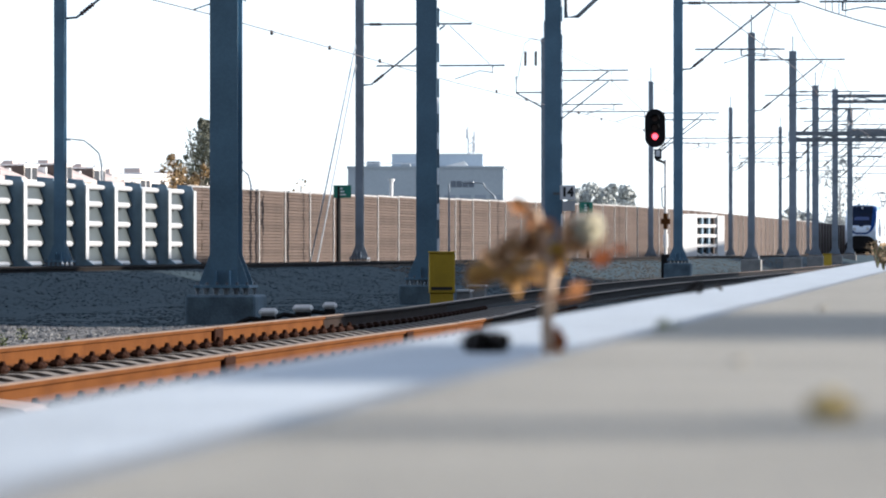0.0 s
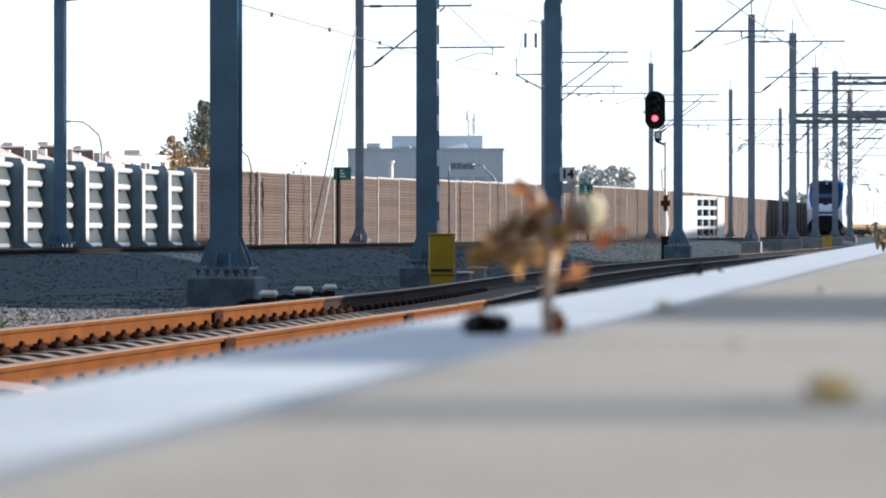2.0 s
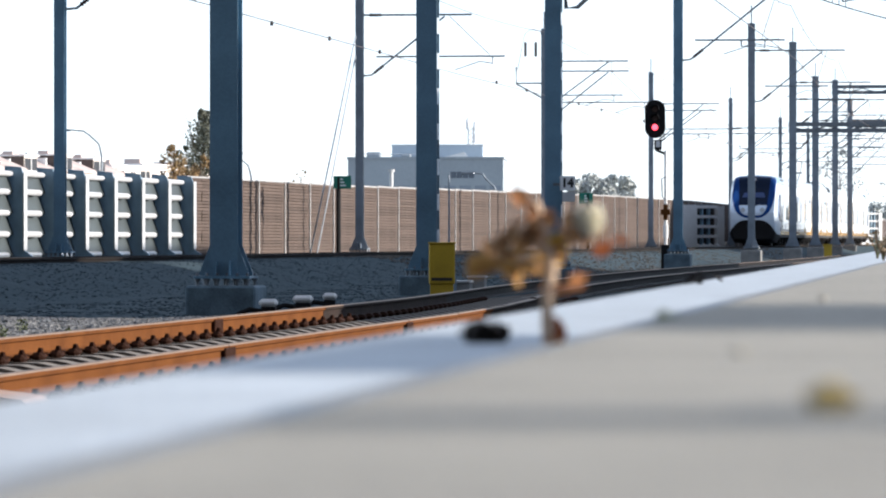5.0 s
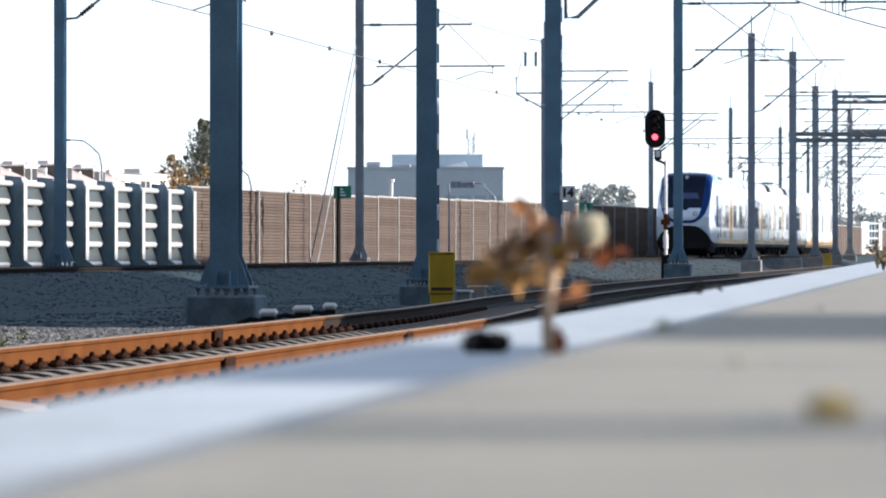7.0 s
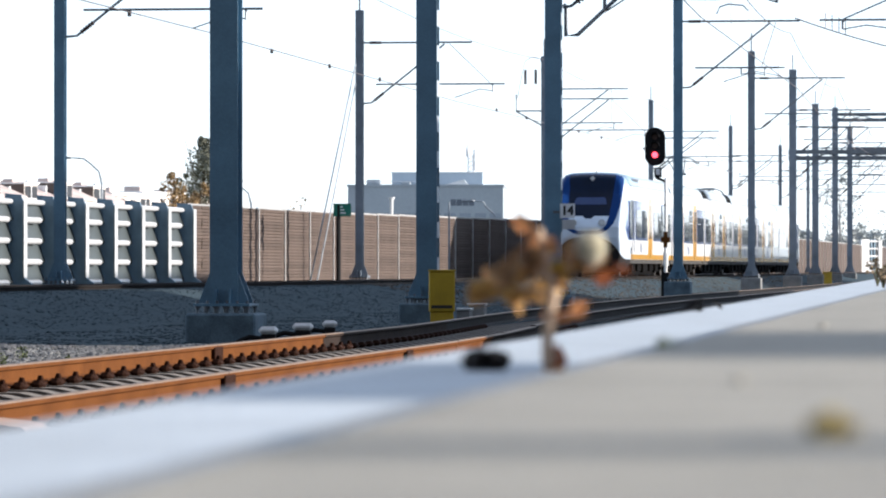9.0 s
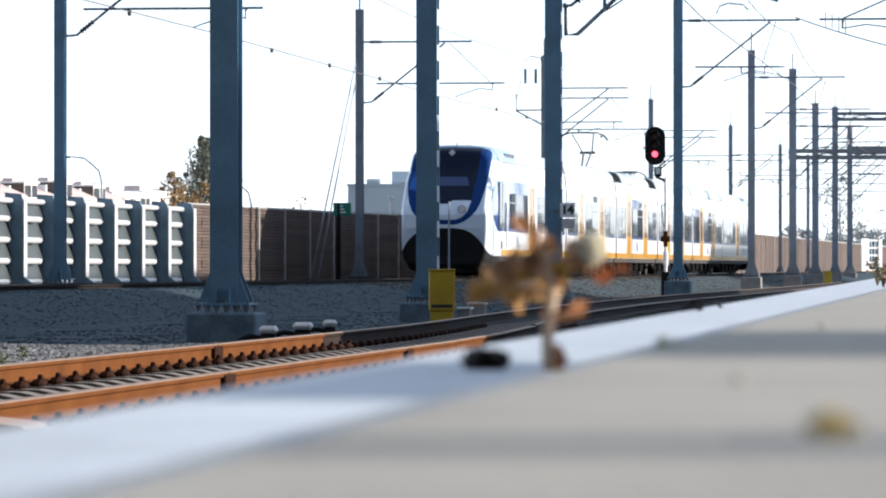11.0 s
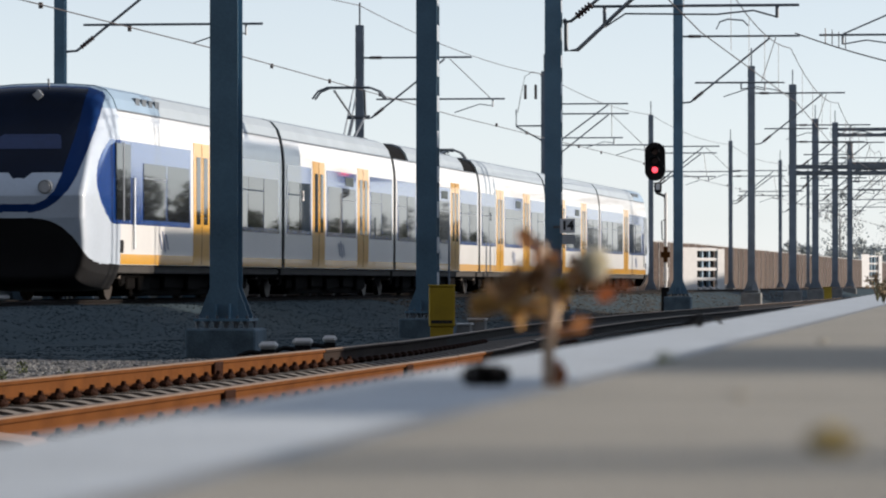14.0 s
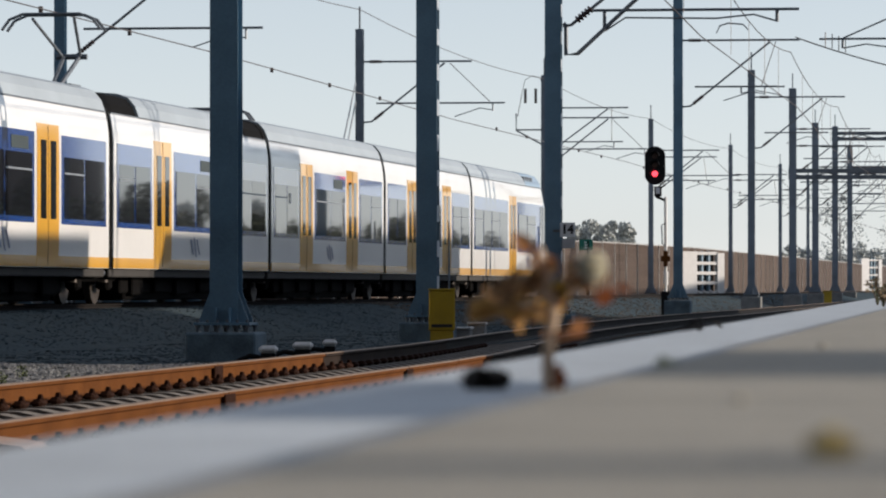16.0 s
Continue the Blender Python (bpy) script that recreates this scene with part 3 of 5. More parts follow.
def platform_mast():
    """A mast beside the view whose brackets reach in over the tracks."""
    ob = mast("near masts", -1.2, 132.5, 0.62, 9.4, 0.27, "slim grey steel mast standing on the platform", False, (0.4, 0.0), "mast_grey")
    part("top_tube", T([(-0.1, 0, 7.5), (-4.0, 0, 7.5)], 0.036, 6), "tube", ob)
    part("stay", T([(-0.1, 0, 8.9), (-3.3, 0, 7.52)], 0.026, 5), "tube", ob)
    part("hanger", T([(-3.3, 0, 7.5), (-3.3, 0, 7.22)], 0.04, 6), "tube", ob)
    part("steady_arm", T([(-3.3, 0, 7.22), (-2.6, 0, 7.34), (-1.6, 0, 7.2), (-1.3, 0, 7.28)], 0.022, 5), "tube", ob)
    part("lower_tube", T([(-0.1, 0, 6.9), (-1.3, 0, 6.9), (-1.55, 0, 6.82), (-1.68, 0, 6.6), (-1.7, 0, 6.4)], 0.034, 6), "tube", ob)
    span = empty("cross_span", None, "sagging cross-span wire above the tracks", "overhead wire", "overhead lines")
    part("span_wire", T(sagged((-5.9, 131.9, 8.15), (-1.2, 132.5, 6.9), 0.12), 0.02, 5), "wire", span)
    for x, z in ((-5.0, 7.95), (-4.8, 7.9), (-4.6, 7.83), (-4.4, 7.77)):
        part("span_clamp", T([(x, 132.0, z - 0.1), (x, 132.0, z + 0.35)], 0.014, 4), "wire", span)


platform_mast()


def portal(y, x0, x1, z, h):
    ob = empty("portal_beam", pose(0, y, z), "dark steel portal beam spanning the tracks", "portal beam", "portal beams")
    bm = bmesh.new()
    for zz in (0, h):
        box(bm, x0, x1, -0.1, 0.1, zz, zz + 0.2)
    part("chord", bm, "tube", ob)
    bm = bmesh.new()
    n = int((x1 - x0) / 0.9)
    for i in range(n):
        a = x0 + (x1 - x0) * i / n
        b = x0 + (x1 - x0) * (i + 1) / n
        tube(bm, [(a, 0, 0.1 if i % 2 else h), (b, 0, h if i % 2 else 0.1)], 0.03, 4)
    part("web_bracing", bm, "tube", ob)


portal(207.6, -9.6, 4, 5.75, 0.3)
portal(263.2, -9.6, 4, 9.4, 0.34)
portal(290.1, -9.6, 4, 8.1, 0.34)


# ---- noise barrier ----
def barrier():
    w = empty("noise_barrier", None, "brown slatted noise barrier with pale steel posts and capping", "noise barrier", kind="structure")
    ys, y = [142.9], 144.9
    while y < 520:
        ys.append(y)
        y += 4.0
    board = None
    for a, b in zip(ys, ys[1:]):
        tall = float(np.interp(a, (165, 230), (0.915, 1.0)))
        bay = wall_frame(a, b) @ Matrix.Diagonal((1, (b - a) / 4.0, tall, 1))
        near = a < 245
        if near:
            if board is None:
                board = part("slat", B(-0.06, 0.06, 0.03, 3.98, 0.006, 0.114, 0.012), "brown", w)
                board.matrix_basis = bay @ pose(0, 0, 0.02)
                rows = range(1, 25)
            else:
                rows = range(25)
            for r in rows:
                share("slat", board, w, bay @ pose(0.012 * math.sin(r * 7.3 + a), 0, 0.02 + 0.12 * r))
        else:
            o = part("panel", B(-0.06, 0.06, 0.03, 3.98, 0.0, 3.0), "brown", w)
            o.matrix_basis = bay @ pose(0, 0, 0.02)
        # Near-black sheet added behind the slats to keep their gaps dark.
        o = part("gap_blackout", B(-0.12, -0.07, 0.0, 4.0, 0.0, 3.0), "under", w)
        o.matrix_basis = bay
        if a > 146:
            post = part("post", B(-0.02, 0.1, -0.045, 0.045, 0, 3.04), "barrier_post", w)
            post.matrix_basis = bay
        o = part("capping", B(-0.09, 0.09, 0.0, 4.0, 3.02, 3.08), "barrier_post", w)
        o.matrix_basis = bay


barrier()


def silver_barrier(y0, count, step, x_off, label, name):
    """Pale sheet panels, shelved in tiers, between deep steel posts."""
    w = empty(name, None, label, "noise barrier", kind="structure")
    for i in range(count + 1):
        y = y0 + step * i
        m = wall_frame(y, y + step) @ pose(x_off, 0, 0)
        bm = bmesh.new()
        prism(bm, [(-0.05, 0), (1.02, 0), (0.9, 0.12), (0.52, 0.4), (0.49, 2.55), (0.42, 2.76), (-0.05, 2.8)], -0.04, 0.04)
        p = part("deep_post", bm, "post_grey", w, "blue-grey deep steel post")
        p.matrix_basis = m
        # Paler than its post: the sunlit edge is put into the flange colour.
        part("post_flange", B(0.52, 0.55, -0.16, 0.16, 0.4, 2.6), "tier_edge", p, "post flange painted pale for its sunlit edge")
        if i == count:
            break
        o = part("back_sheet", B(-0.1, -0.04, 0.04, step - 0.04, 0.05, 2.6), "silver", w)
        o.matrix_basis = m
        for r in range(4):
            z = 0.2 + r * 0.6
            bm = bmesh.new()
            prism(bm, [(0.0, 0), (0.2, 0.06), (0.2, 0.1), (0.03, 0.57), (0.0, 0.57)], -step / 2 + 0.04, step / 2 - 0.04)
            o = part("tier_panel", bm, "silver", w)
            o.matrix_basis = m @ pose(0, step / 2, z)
            # Ledge is cut short where the bay falls into shade.
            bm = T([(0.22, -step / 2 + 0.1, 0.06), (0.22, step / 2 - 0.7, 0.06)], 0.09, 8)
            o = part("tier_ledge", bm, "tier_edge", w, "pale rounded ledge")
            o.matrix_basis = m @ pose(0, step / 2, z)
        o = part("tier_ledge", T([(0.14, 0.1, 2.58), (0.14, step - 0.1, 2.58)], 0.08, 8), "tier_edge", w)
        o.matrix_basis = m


silver_barrier(106.3, 11, 3.2, 0.15, "silver noise barrier with tiered sheets and deep steel posts", "noise_barrier_silver")


def lattice_screen(x, y, h, turn, k):
    ob = empty("lattice_screen", pose(x, y, -0.1, 0, 0, turn), "white open steel lattice screen beside the noise barrier", "screen", "lattice screens")
    part("end_slab", B(-0.55 * k, 0.5 * k, -0.3, 0.0, 0, h), "ledge", ob, "plain white end slab")
    part("end_slab", B(1.78 * k, 2.2 * k, -0.3, 0.0, 0, h * 0.97), "ledge", ob, "plain white end slab")
    for i in range(2):
        x0 = (0.92 + 0.42 * i) * k
        part("upright", B(x0 - 0.06, x0 + 0.06, -0.18, 0.05, 0, h), "post_grey", ob)
    for i in range(5):
        z = h * (0.13 + 0.2 * i)
        part("rail", B(0.5 * k, 1.78 * k, -0.25, 0.0, z, z + 0.15 * k), "ledge", ob)
    # Dark sheet added so the openings look dark.
    part("backing", B(0.5 * k, 1.78 * k, 0.1, 0.16, 0, h - 0.05), "sill", ob, "dark sheet added behind the openings")
    for i in range(4):
        part("strut", T([((0.55 + 0.4 * i) * k, -0.2, 0.5 * k), ((0.75 + 0.4 * i) * k, -0.9 * k, 0.05)], 0.06 * k, 5), "ledge", ob)


lattice_screen(-17.65, 254.0, 2.85, 42, 1.18)
lattice_screen(-12.6, 430.0, 3.6, 42, 0.95)


# ---- train ----
SECTION, CAB, NOSE = 15.7, 18.9, 2.4
SIDE = [(1.405, 0.66), (1.418, 1.0), (1.42, 1.5), (1.42, 2.9), (1.416, 3.05), (1.405, 3.2), (1.388, 3.33), (1.366, 3.45), (1.34, 3.55)]
ROOF = [(1.34, 3.55), (1.27, 3.75), (1.13, 3.92), (0.9, 4.0), (0.5, 4.03), (0.0, 4.04)]


def side_x(z):
    for (x0, z0), (x1, z1) in zip(SIDE, SIDE[1:]):
        if z0 <= z <= z1:
            return x0 + (x1 - x0) * (z - z0) / (z1 - z0)
    return 1.36 if z < 1 else 1.34


def skin(side, y0, y1, z0, z1, out, thick=0.03, n=5):
    """A strip that follows the car's side, standing out by a little."""
    zs = [z0 + (z1 - z0) * i / n for i in range(n + 1)]
    bm = bmesh.new()
    line = [(side * (side_x(z) + out), z) for z in zs] + [(side * (side_x(z) + out - thick), z) for z in zs[::-1]]
    return prism(bm, line, y0, y1)


def logo(side, y, z, parent):
    """A small emblem of slanted upright bars."""
    bm = bmesh.new()
    x = side * (side_x(z) + 0.008)
    for k in (-1, 0, 1):
        lo, hi = z - 0.2 + 0.05 * abs(k), z + 0.2 - 0.05 * abs(k)
        vs = [bm.verts.new((x + o * side, y + 0.3 * k + dy + lean, h)) for o in (0, 0.006) for dy, h, lean in ((-0.045, lo, 0.12), (0.045, lo, 0.12), (0.045, hi, -0.12), (-0.045, hi, -0.12))]
        for f in ((0, 1, 2, 3), (7, 6, 5, 4), (0, 4, 5, 1), (1, 5, 6, 2), (2, 6, 7, 3), (3, 7, 4, 0)):
            bm.faces.new([vs[i] for i in f])
    bmesh.ops.recalc_face_normals(bm, faces=bm.faces[:])
    part("emblem", bm, "emblem", parent, "small dull blue emblem")


def door(side, y, parent):
    part("door", skin(side, y - 0.8, y + 0.8, 0.68, 3.14, 0.012), "yellow", parent, "yellow double sliding door")
    for dy in (-0.36, 0.36):
        part("door_window", skin(side, y + dy - 0.2, y + dy + 0.2, 1.5, 2.86, 0.018), "glass", parent)
    part("door_seam", skin(side, y - 0.012, y + 0.012, 0.7, 3.12, 0.016), "black", parent)


SEAT = random.Random(8)


def band(side, y0, y1, parent, panes):
    part("window_band", skin(side, y0, y1, 1.42, 2.98, 0.008), "blue", parent, "blue painted window band")
    w = (y1 - y0 - 0.24) / panes
    for i in range(panes):
        a = y0 + 0.12 + w * i
        pane = part("window_pane", skin(side, a + 0.05, a + w - 0.05, 1.52, 2.6, 0.014), "glass", parent)
        if SEAT.random() < 0.5:
            part("vent_rail", skin(side, a + 0.07, a + w - 0.07, 2.3, 2.335, 0.02, n=1), "steel_grey", pane, "pale rail under the opening light")
        # each pane sits a hair out of line in its rubber seal
        c = (side * side_x(2.1), a + w / 2, 2.1)
        pane.matrix_basis = pose(*c, 0, SEAT.uniform(-0.22, 0.22), SEAT.uniform(-0.3, 0.3)) @ pose(-c[0], -c[1], -c[2])


def bogie(y, train):
    ob = part("bogie", B(-1.15, 1.15, y - 1.7, y + 1.7, 0.42, 0.66, 0.06), "under", train, "dark bogie frame")
    for dy in (-1.25, 1.25):
        for sx in (-1, 1):
            bm = T([(sx * 0.69, y + dy, 0.42), (sx * 0.82, y + dy, 0.42)], 0.42, 20)
            part("wheel", bm, "wheel", ob)
            part("axle_box", B(sx * 1.0 - 0.12, sx * 1.0 + 0.12, y + dy - 0.2, y + dy + 0.2, 0.26, 0.6, 0.05), "under", ob)
            part("spring", T([(sx * 1.05, y + dy - 0.32, 0.4), (sx * 1.05, y + dy - 0.32, 0.72)], 0.09, 8), "wheel", ob)
    for sx in (-1, 1):
        part("damper", T([(sx * 1.22, y - 0.9, 0.55), (sx * 1.22, y + 0.9, 0.6)], 0.05, 8), "steel_grey", ob)


def shell(y0, y1, train, well=(0, 0)):
    outline = SIDE + [(-x, z) for x, z in SIDE[::-1]]
    bm = prism(bmesh.new(), outline, y0, y1)
    ob = part("car_body", bm, "white", train, "white painted car body")
    roof = ROOF + [(-x, z) for x, z in ROOF[-2::-1]]
    line = [(x * 1.004, z + 0.006) for x, z in roof] + [(-1.1, 3.5), (1.1, 3.5)]
    r0, r1 = (y0 + well[0], y1 - well[1])
    part("car_roof", prism(bmesh.new(), line, r0, r1), "roof", ob, "light grey rounded roof", smooth=False)
    low = [(x * 0.97, 3.5 + (z - 3.5) * 0.93) for x, z in roof] + [(-1.1, 3.45), (1.1, 3.45)]
    for p, q in ((y0, r0), (r1, y1)):
        if q > p:
            part("roof_well", prism(bmesh.new(), low, p, q), "rubber", ob, "black roof cable well")
    for side in (-1, 1):
        part("lower_stripe", skin(side, y0, y1, 0.67, 0.86, 0.008, n=2), "yellow", ob, "yellow stripe")
        part("side_sill", B(side * 1.27 - 0.06, side * 1.27 + 0.06, y0, y1, 0.5, 0.66, 0.02), "sill", ob, "dirty grey side sill, darkened for shade")
        part("roof_gutter", skin(side, y0, y1, 3.525, 3.55, 0.014, n=1), "tube", ob, "thin dark gutter under the roof")
        part("underfloor_skirt", B(side * 0.95 - 0.1, side * 0.95 + 0.1, y0 + 2.2, y1 - 2.2, 0.2, 0.6, 0.03), "under", ob)
        for k in range(5):
            yy = y0 + 3.4 + (y1 - y0 - 6.8) * k / 4
            part("equipment_box", B(side * 1.02 - 0.12, side * 1.02 + 0.12, yy - 0.5 - 0.1 * (k % 3), yy + 0.45, 0.16 + 0.05 * (k % 2), 0.56, 0.03), "under", ob)
    part("underfloor_box", B(-1.0, 1.0, y0 + 2.8, y1 - 2.8, 0.06, 0.65, 0.04), "under", ob)
    return ob


def nose(train, place):
    """The rounded cab front, split into windscreen, surround, lamp panel, bumper and skirt."""
    ob = empty("cab_front", place)
    ob.parent = train
    full = [(0.0, 0.16), (0.7, 0.16), (1.2, 0.2), (1.34, 0.45)] + SIDE + ROOF[1:]
    # even steps round the half outline
    fine = []
    for (x0, z0), (x1, z1) in zip(full, full[1:]):
        n = max(1, round(math.hypot(x1 - x0, z1 - z0) / 0.022))
        fine += [(x0 + (x1 - x0) * i / n, z0 + (z1 - z0) * i / n) for i in range(n)]
    fine.append(full[-1])
    ring = fine + [(-x, z) for x, z in fine[-2:0:-1]]
    cz, steps = 2.1, 140

    def front(x, z, s):
        lean = 1.05 * max(0, z - 1.9) ** 1.2 + 0.25 * max(0, 1.5 - z)
        return lean * (1 - s ** 6) + NOSE * s ** (30 - 19 * min(1, max(0, (z - 1.9) / 1.3)))

    def kind(x, z, s, y):
        ax = abs(x)
        if z < 1.5 - 0.78 * (ax / 1.33) ** 3.5 and y < 1.2:
            return "skirt"
        q = ax + y / 6
        outer = y < 2.2 and z > 1.6 and q < np.interp(z, (1.6, 1.64, 1.7, 1.8, 2.0, 2.27, 2.73, 3.13, 3.53, 3.9), (0.35, 0.5, 0.63, 0.78, 0.98, 1.13, 1.3, 1.41, 1.5, 1.56))
        inner = y < 2.1 and z > 1.75 and q < np.interp(z, (1.75, 1.79, 1.85, 2.0, 2.27, 2.47, 3.0, 3.67, 3.9), (0.35, 0.47, 0.58, 0.72, 0.83, 0.89, 1.03, 1.17, 1.23))
        if inner:
            return "screen" if z > 2.33 or (ax < 0.22 - (2.33 - z) and z > 2.22) else "panel"
        if outer:
            return "surround"
        if z > 3.56:
            return "roof"
        if z < 0.67:
            return "skirt"
        if y > 0.72 + 1.0 * ((z - 2.2) / 0.78) ** 2 and 1.42 < z < 2.98:
            return "tip" if x > 0 else "point"
        return "shell"

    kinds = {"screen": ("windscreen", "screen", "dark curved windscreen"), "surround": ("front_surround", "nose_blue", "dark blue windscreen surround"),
             "panel": ("lamp_panel", "white_shaded", "white lamp panel"), "shell": ("front_shell", "white_shaded", "white nose shell"),
             "point": ("cab_band_tip", "blue", "blue rounded tip of the window band"),
             "tip": ("cab_band_tip", "blue", "blue rounded tip of the window band"),
             "skirt": ("front_skirt", "black", "black lower front skirt"), "roof": ("front_roof", "roof_blue", "light blue front roof")}
    meshes = {k: ([], [], {}) for k in kinds}
    pts = []
    for j in range(steps + 1):
        s = max(0.004, 1 - (1 - j / steps) ** 1.9)
        row = []
        for x, z in ring:
            px, pz = x * s, cz + (z - cz) * s
            row.append((px, front(px, pz, s), pz))
        pts.append(row)
    n = len(ring)
    for j in range(steps):
        for i in range(n):
            q = [(j, i), (j, (i + 1) % n), (j + 1, (i + 1) % n), (j + 1, i)]
            c = [sum(pts[a][b][k] for a, b in q) / 4 for k in range(3)]
            vs, fs, seen = meshes[kind(c[0], c[2], (j + 0.5) / steps, c[1])]
            face = []
            for a in q:
                if a not in seen:
                    seen[a] = len(vs)
                    vs.append(pts[a[0]][a[1]])
                face.append(seen[a])
            fs.append(face)
    for k, (name, material, label) in kinds.items():
        vs, fs, _ = meshes[k]
        if not fs:
            continue
        me = bpy.data.meshes.new(name)
        me.from_pydata(vs, [], fs)
        me.materials.append(M[material])
        for f in me.polygons:
            f.use_smooth = True
        o = new(name, me)
        o.parent = ob
        o["label"] = label
    for sx in (-1, 1):
        part("headlight", T([(sx * 0.55, 0.2, 2.06), (sx * 0.55, -0.02, 2.06)], 0.1, 18), "lamp_glass", ob, "round headlight")
        part("headlight_rim", T([(sx * 0.55, 0.2, 2.06), (sx * 0.55, -0.005, 2.06)], 0.13, 18), "steel_grey", ob)

    def patch(x0, x1, z0, z1, out):
        line = [front(0, z, (z - cz) / 2.06) - out for z in (z0, z1)]
        bm = bmesh.new()
        vs = [bm.verts.new((x, y + d, z)) for d in (0, 0.03) for x, z, y in ((x0, z0, line[0]), (x1, z0, line[0]), (x1, z1, line[1]), (x0, z1, line[1]))]
        for q in ((0, 1, 2, 3), (7, 6, 5, 4), (0, 4, 5, 1), (1, 5, 6, 2), (2, 6, 7, 3), (3, 7, 4, 0)):
            bm.faces.new([vs[i] for i in q])
        return bm

    part("top_lamp", T([(0, 2.1, 3.8), (0, 1.72, 3.8)], 0.1, 4), "lamp_glass", ob, "small white top lamp")
    part("destination_sign", patch(-0.26, 0.26, 3.4, 3.5, 0.012), "sign_dim", ob, "dim destination display")
    # Dark blue band laid just proud of the windscreen.
    part("screen_band", patch(-0.7, 0.7, 2.78, 3.06, 0.01), "band_blue", ob, "dark blue band across the windscreen")
    part("horn", T([(0.1, 2.2, 3.95), (0.1, 2.15, 4.12)], 0.02, 6), "tube", ob)


def build_train():
    train = empty("train", None, "white, blue and yellow electric passenger train with six cars", "train")
    total = 2 * CAB + 4 * SECTION
    nose(train, pose(0, 0, 0))
    nose(train, pose(0, total, 0, 0, 0, 180))
    gap = 0.19
    ends = [0, CAB, CAB + SECTION, CAB + 2 * SECTION, CAB + 3 * SECTION, CAB + 4 * SECTION, total]
    for k in range(6):
        a, b = ends[k] + (NOSE if k == 0 else gap), ends[k + 1] - (NOSE if k == 5 else gap)
        ob = shell(a, b, train, (2.5, 2.5) if k == 2 else (0, 0))
        for side in (-1, 1):
            if k in (0, 5):
                # distances from the car's inner joint
                j, d = (ends[1], -1) if k == 0 else (ends[5], 1)
                door(side, j + d * 9.05, ob)
                for p, q, n in ((0.5, 7.9, 4), (10.15, 14.75, 2)):
                    lo, hi = sorted((j + d * p, j + d * q))
                    band(side, lo, hi, ob, n)
                lo, hi = sorted((j + d * 14.752, j + d * 16.49))
                part("cab_band", skin(side, lo, hi, 1.42, 2.98, 0.008), "blue", ob, "blue band round the cab window")
                lo, hi = sorted((j + d * 15.7, j + d * 16.9))
                part("cab_window", skin(side, lo, hi, 1.5, 2.92, 0.016), "glass", ob, "tall cab side window")
                part("cab_window_bar", skin(side, (lo + hi) / 2 - 0.05, (lo + hi) / 2 + 0.05, 1.48, 2.94, 0.022), "steel_grey", ob)
                part("cab_handrail", T([(side * 1.46, j + d * 15.5, 0.95), (side * 1.46, j + d * 15.5, 2.3)], 0.025, 6), "steel_grey", ob)
                part("side_hatch", skin(side, j + d * 16.4 - 0.13, j + d * 16.4 + 0.13, 0.88, 1.12, 0.01, n=2), "black", ob, "small dark hatch")
                logo(side, j + d * 12.7, 1.12, ob)
            else:
                for y in (4.5, 10.75):
                    door(side, ends[k] + y, ob)
                for p, q, n in ((0.45, 3.5, 2), (5.55, 9.75, 2), (11.75, SECTION - 0.45, 2)):
                    band(side, ends[k] + p, ends[k] + q, ob, n)
                logo(side, ends[k] + 7.6, 1.12, ob)
                part("side_display", skin(side, ends[k] + 8.1, ends[k] + 9.3, 2.66, 2.88, 0.014, n=2), "display", ob, "dark destination display above the window")
        if k in (0, 5):
            p, q = (a, a + 3.8) if k == 0 else (b - 3.8, b)
            line = [(x * 1.008, z + 0.012) for x, z in ROOF] + [(-x * 1.008, z + 0.012) for x, z in ROOF[-2::-1]] + [(-1.1, 3.5), (1.1, 3.5)]
            part("roof_end", prism(bmesh.new(), line, p, q), "roof_blue", ob, "light blue roof end")
            y = a + 2.0 if k == 0 else b - 2.0
            for i in range(4):
                yy = y + 0.58 * i * (1 if k == 0 else -1)
                for side in (-1, 1):
                    part("roof_vent", B(side * 1.24 - 0.06, side * 1.24 + 0.06, yy - 0.18, yy + 0.18, 3.66, 3.84), "tube", ob, "dark roof vent")
        if k < 5:
            y = ends[k + 1]
            part("bellows", prism(bmesh.new(), [(x * 0.985, 2.2 + (z - 2.2) * 0.985) for x, z in SIDE + ROOF[1:] + [(-x, z) for x, z in (SIDE + ROOF[1:])[-2::-1]]], y - gap, y + gap), "rubber", train, "black bellows between cars")
            bogie(y, train)
    bogie(5.2, train)
    bogie(total - 5.2, train)
    for y, up in ((36.3, True), (51.2, False)):
        pantograph(train, y, up)
    return train


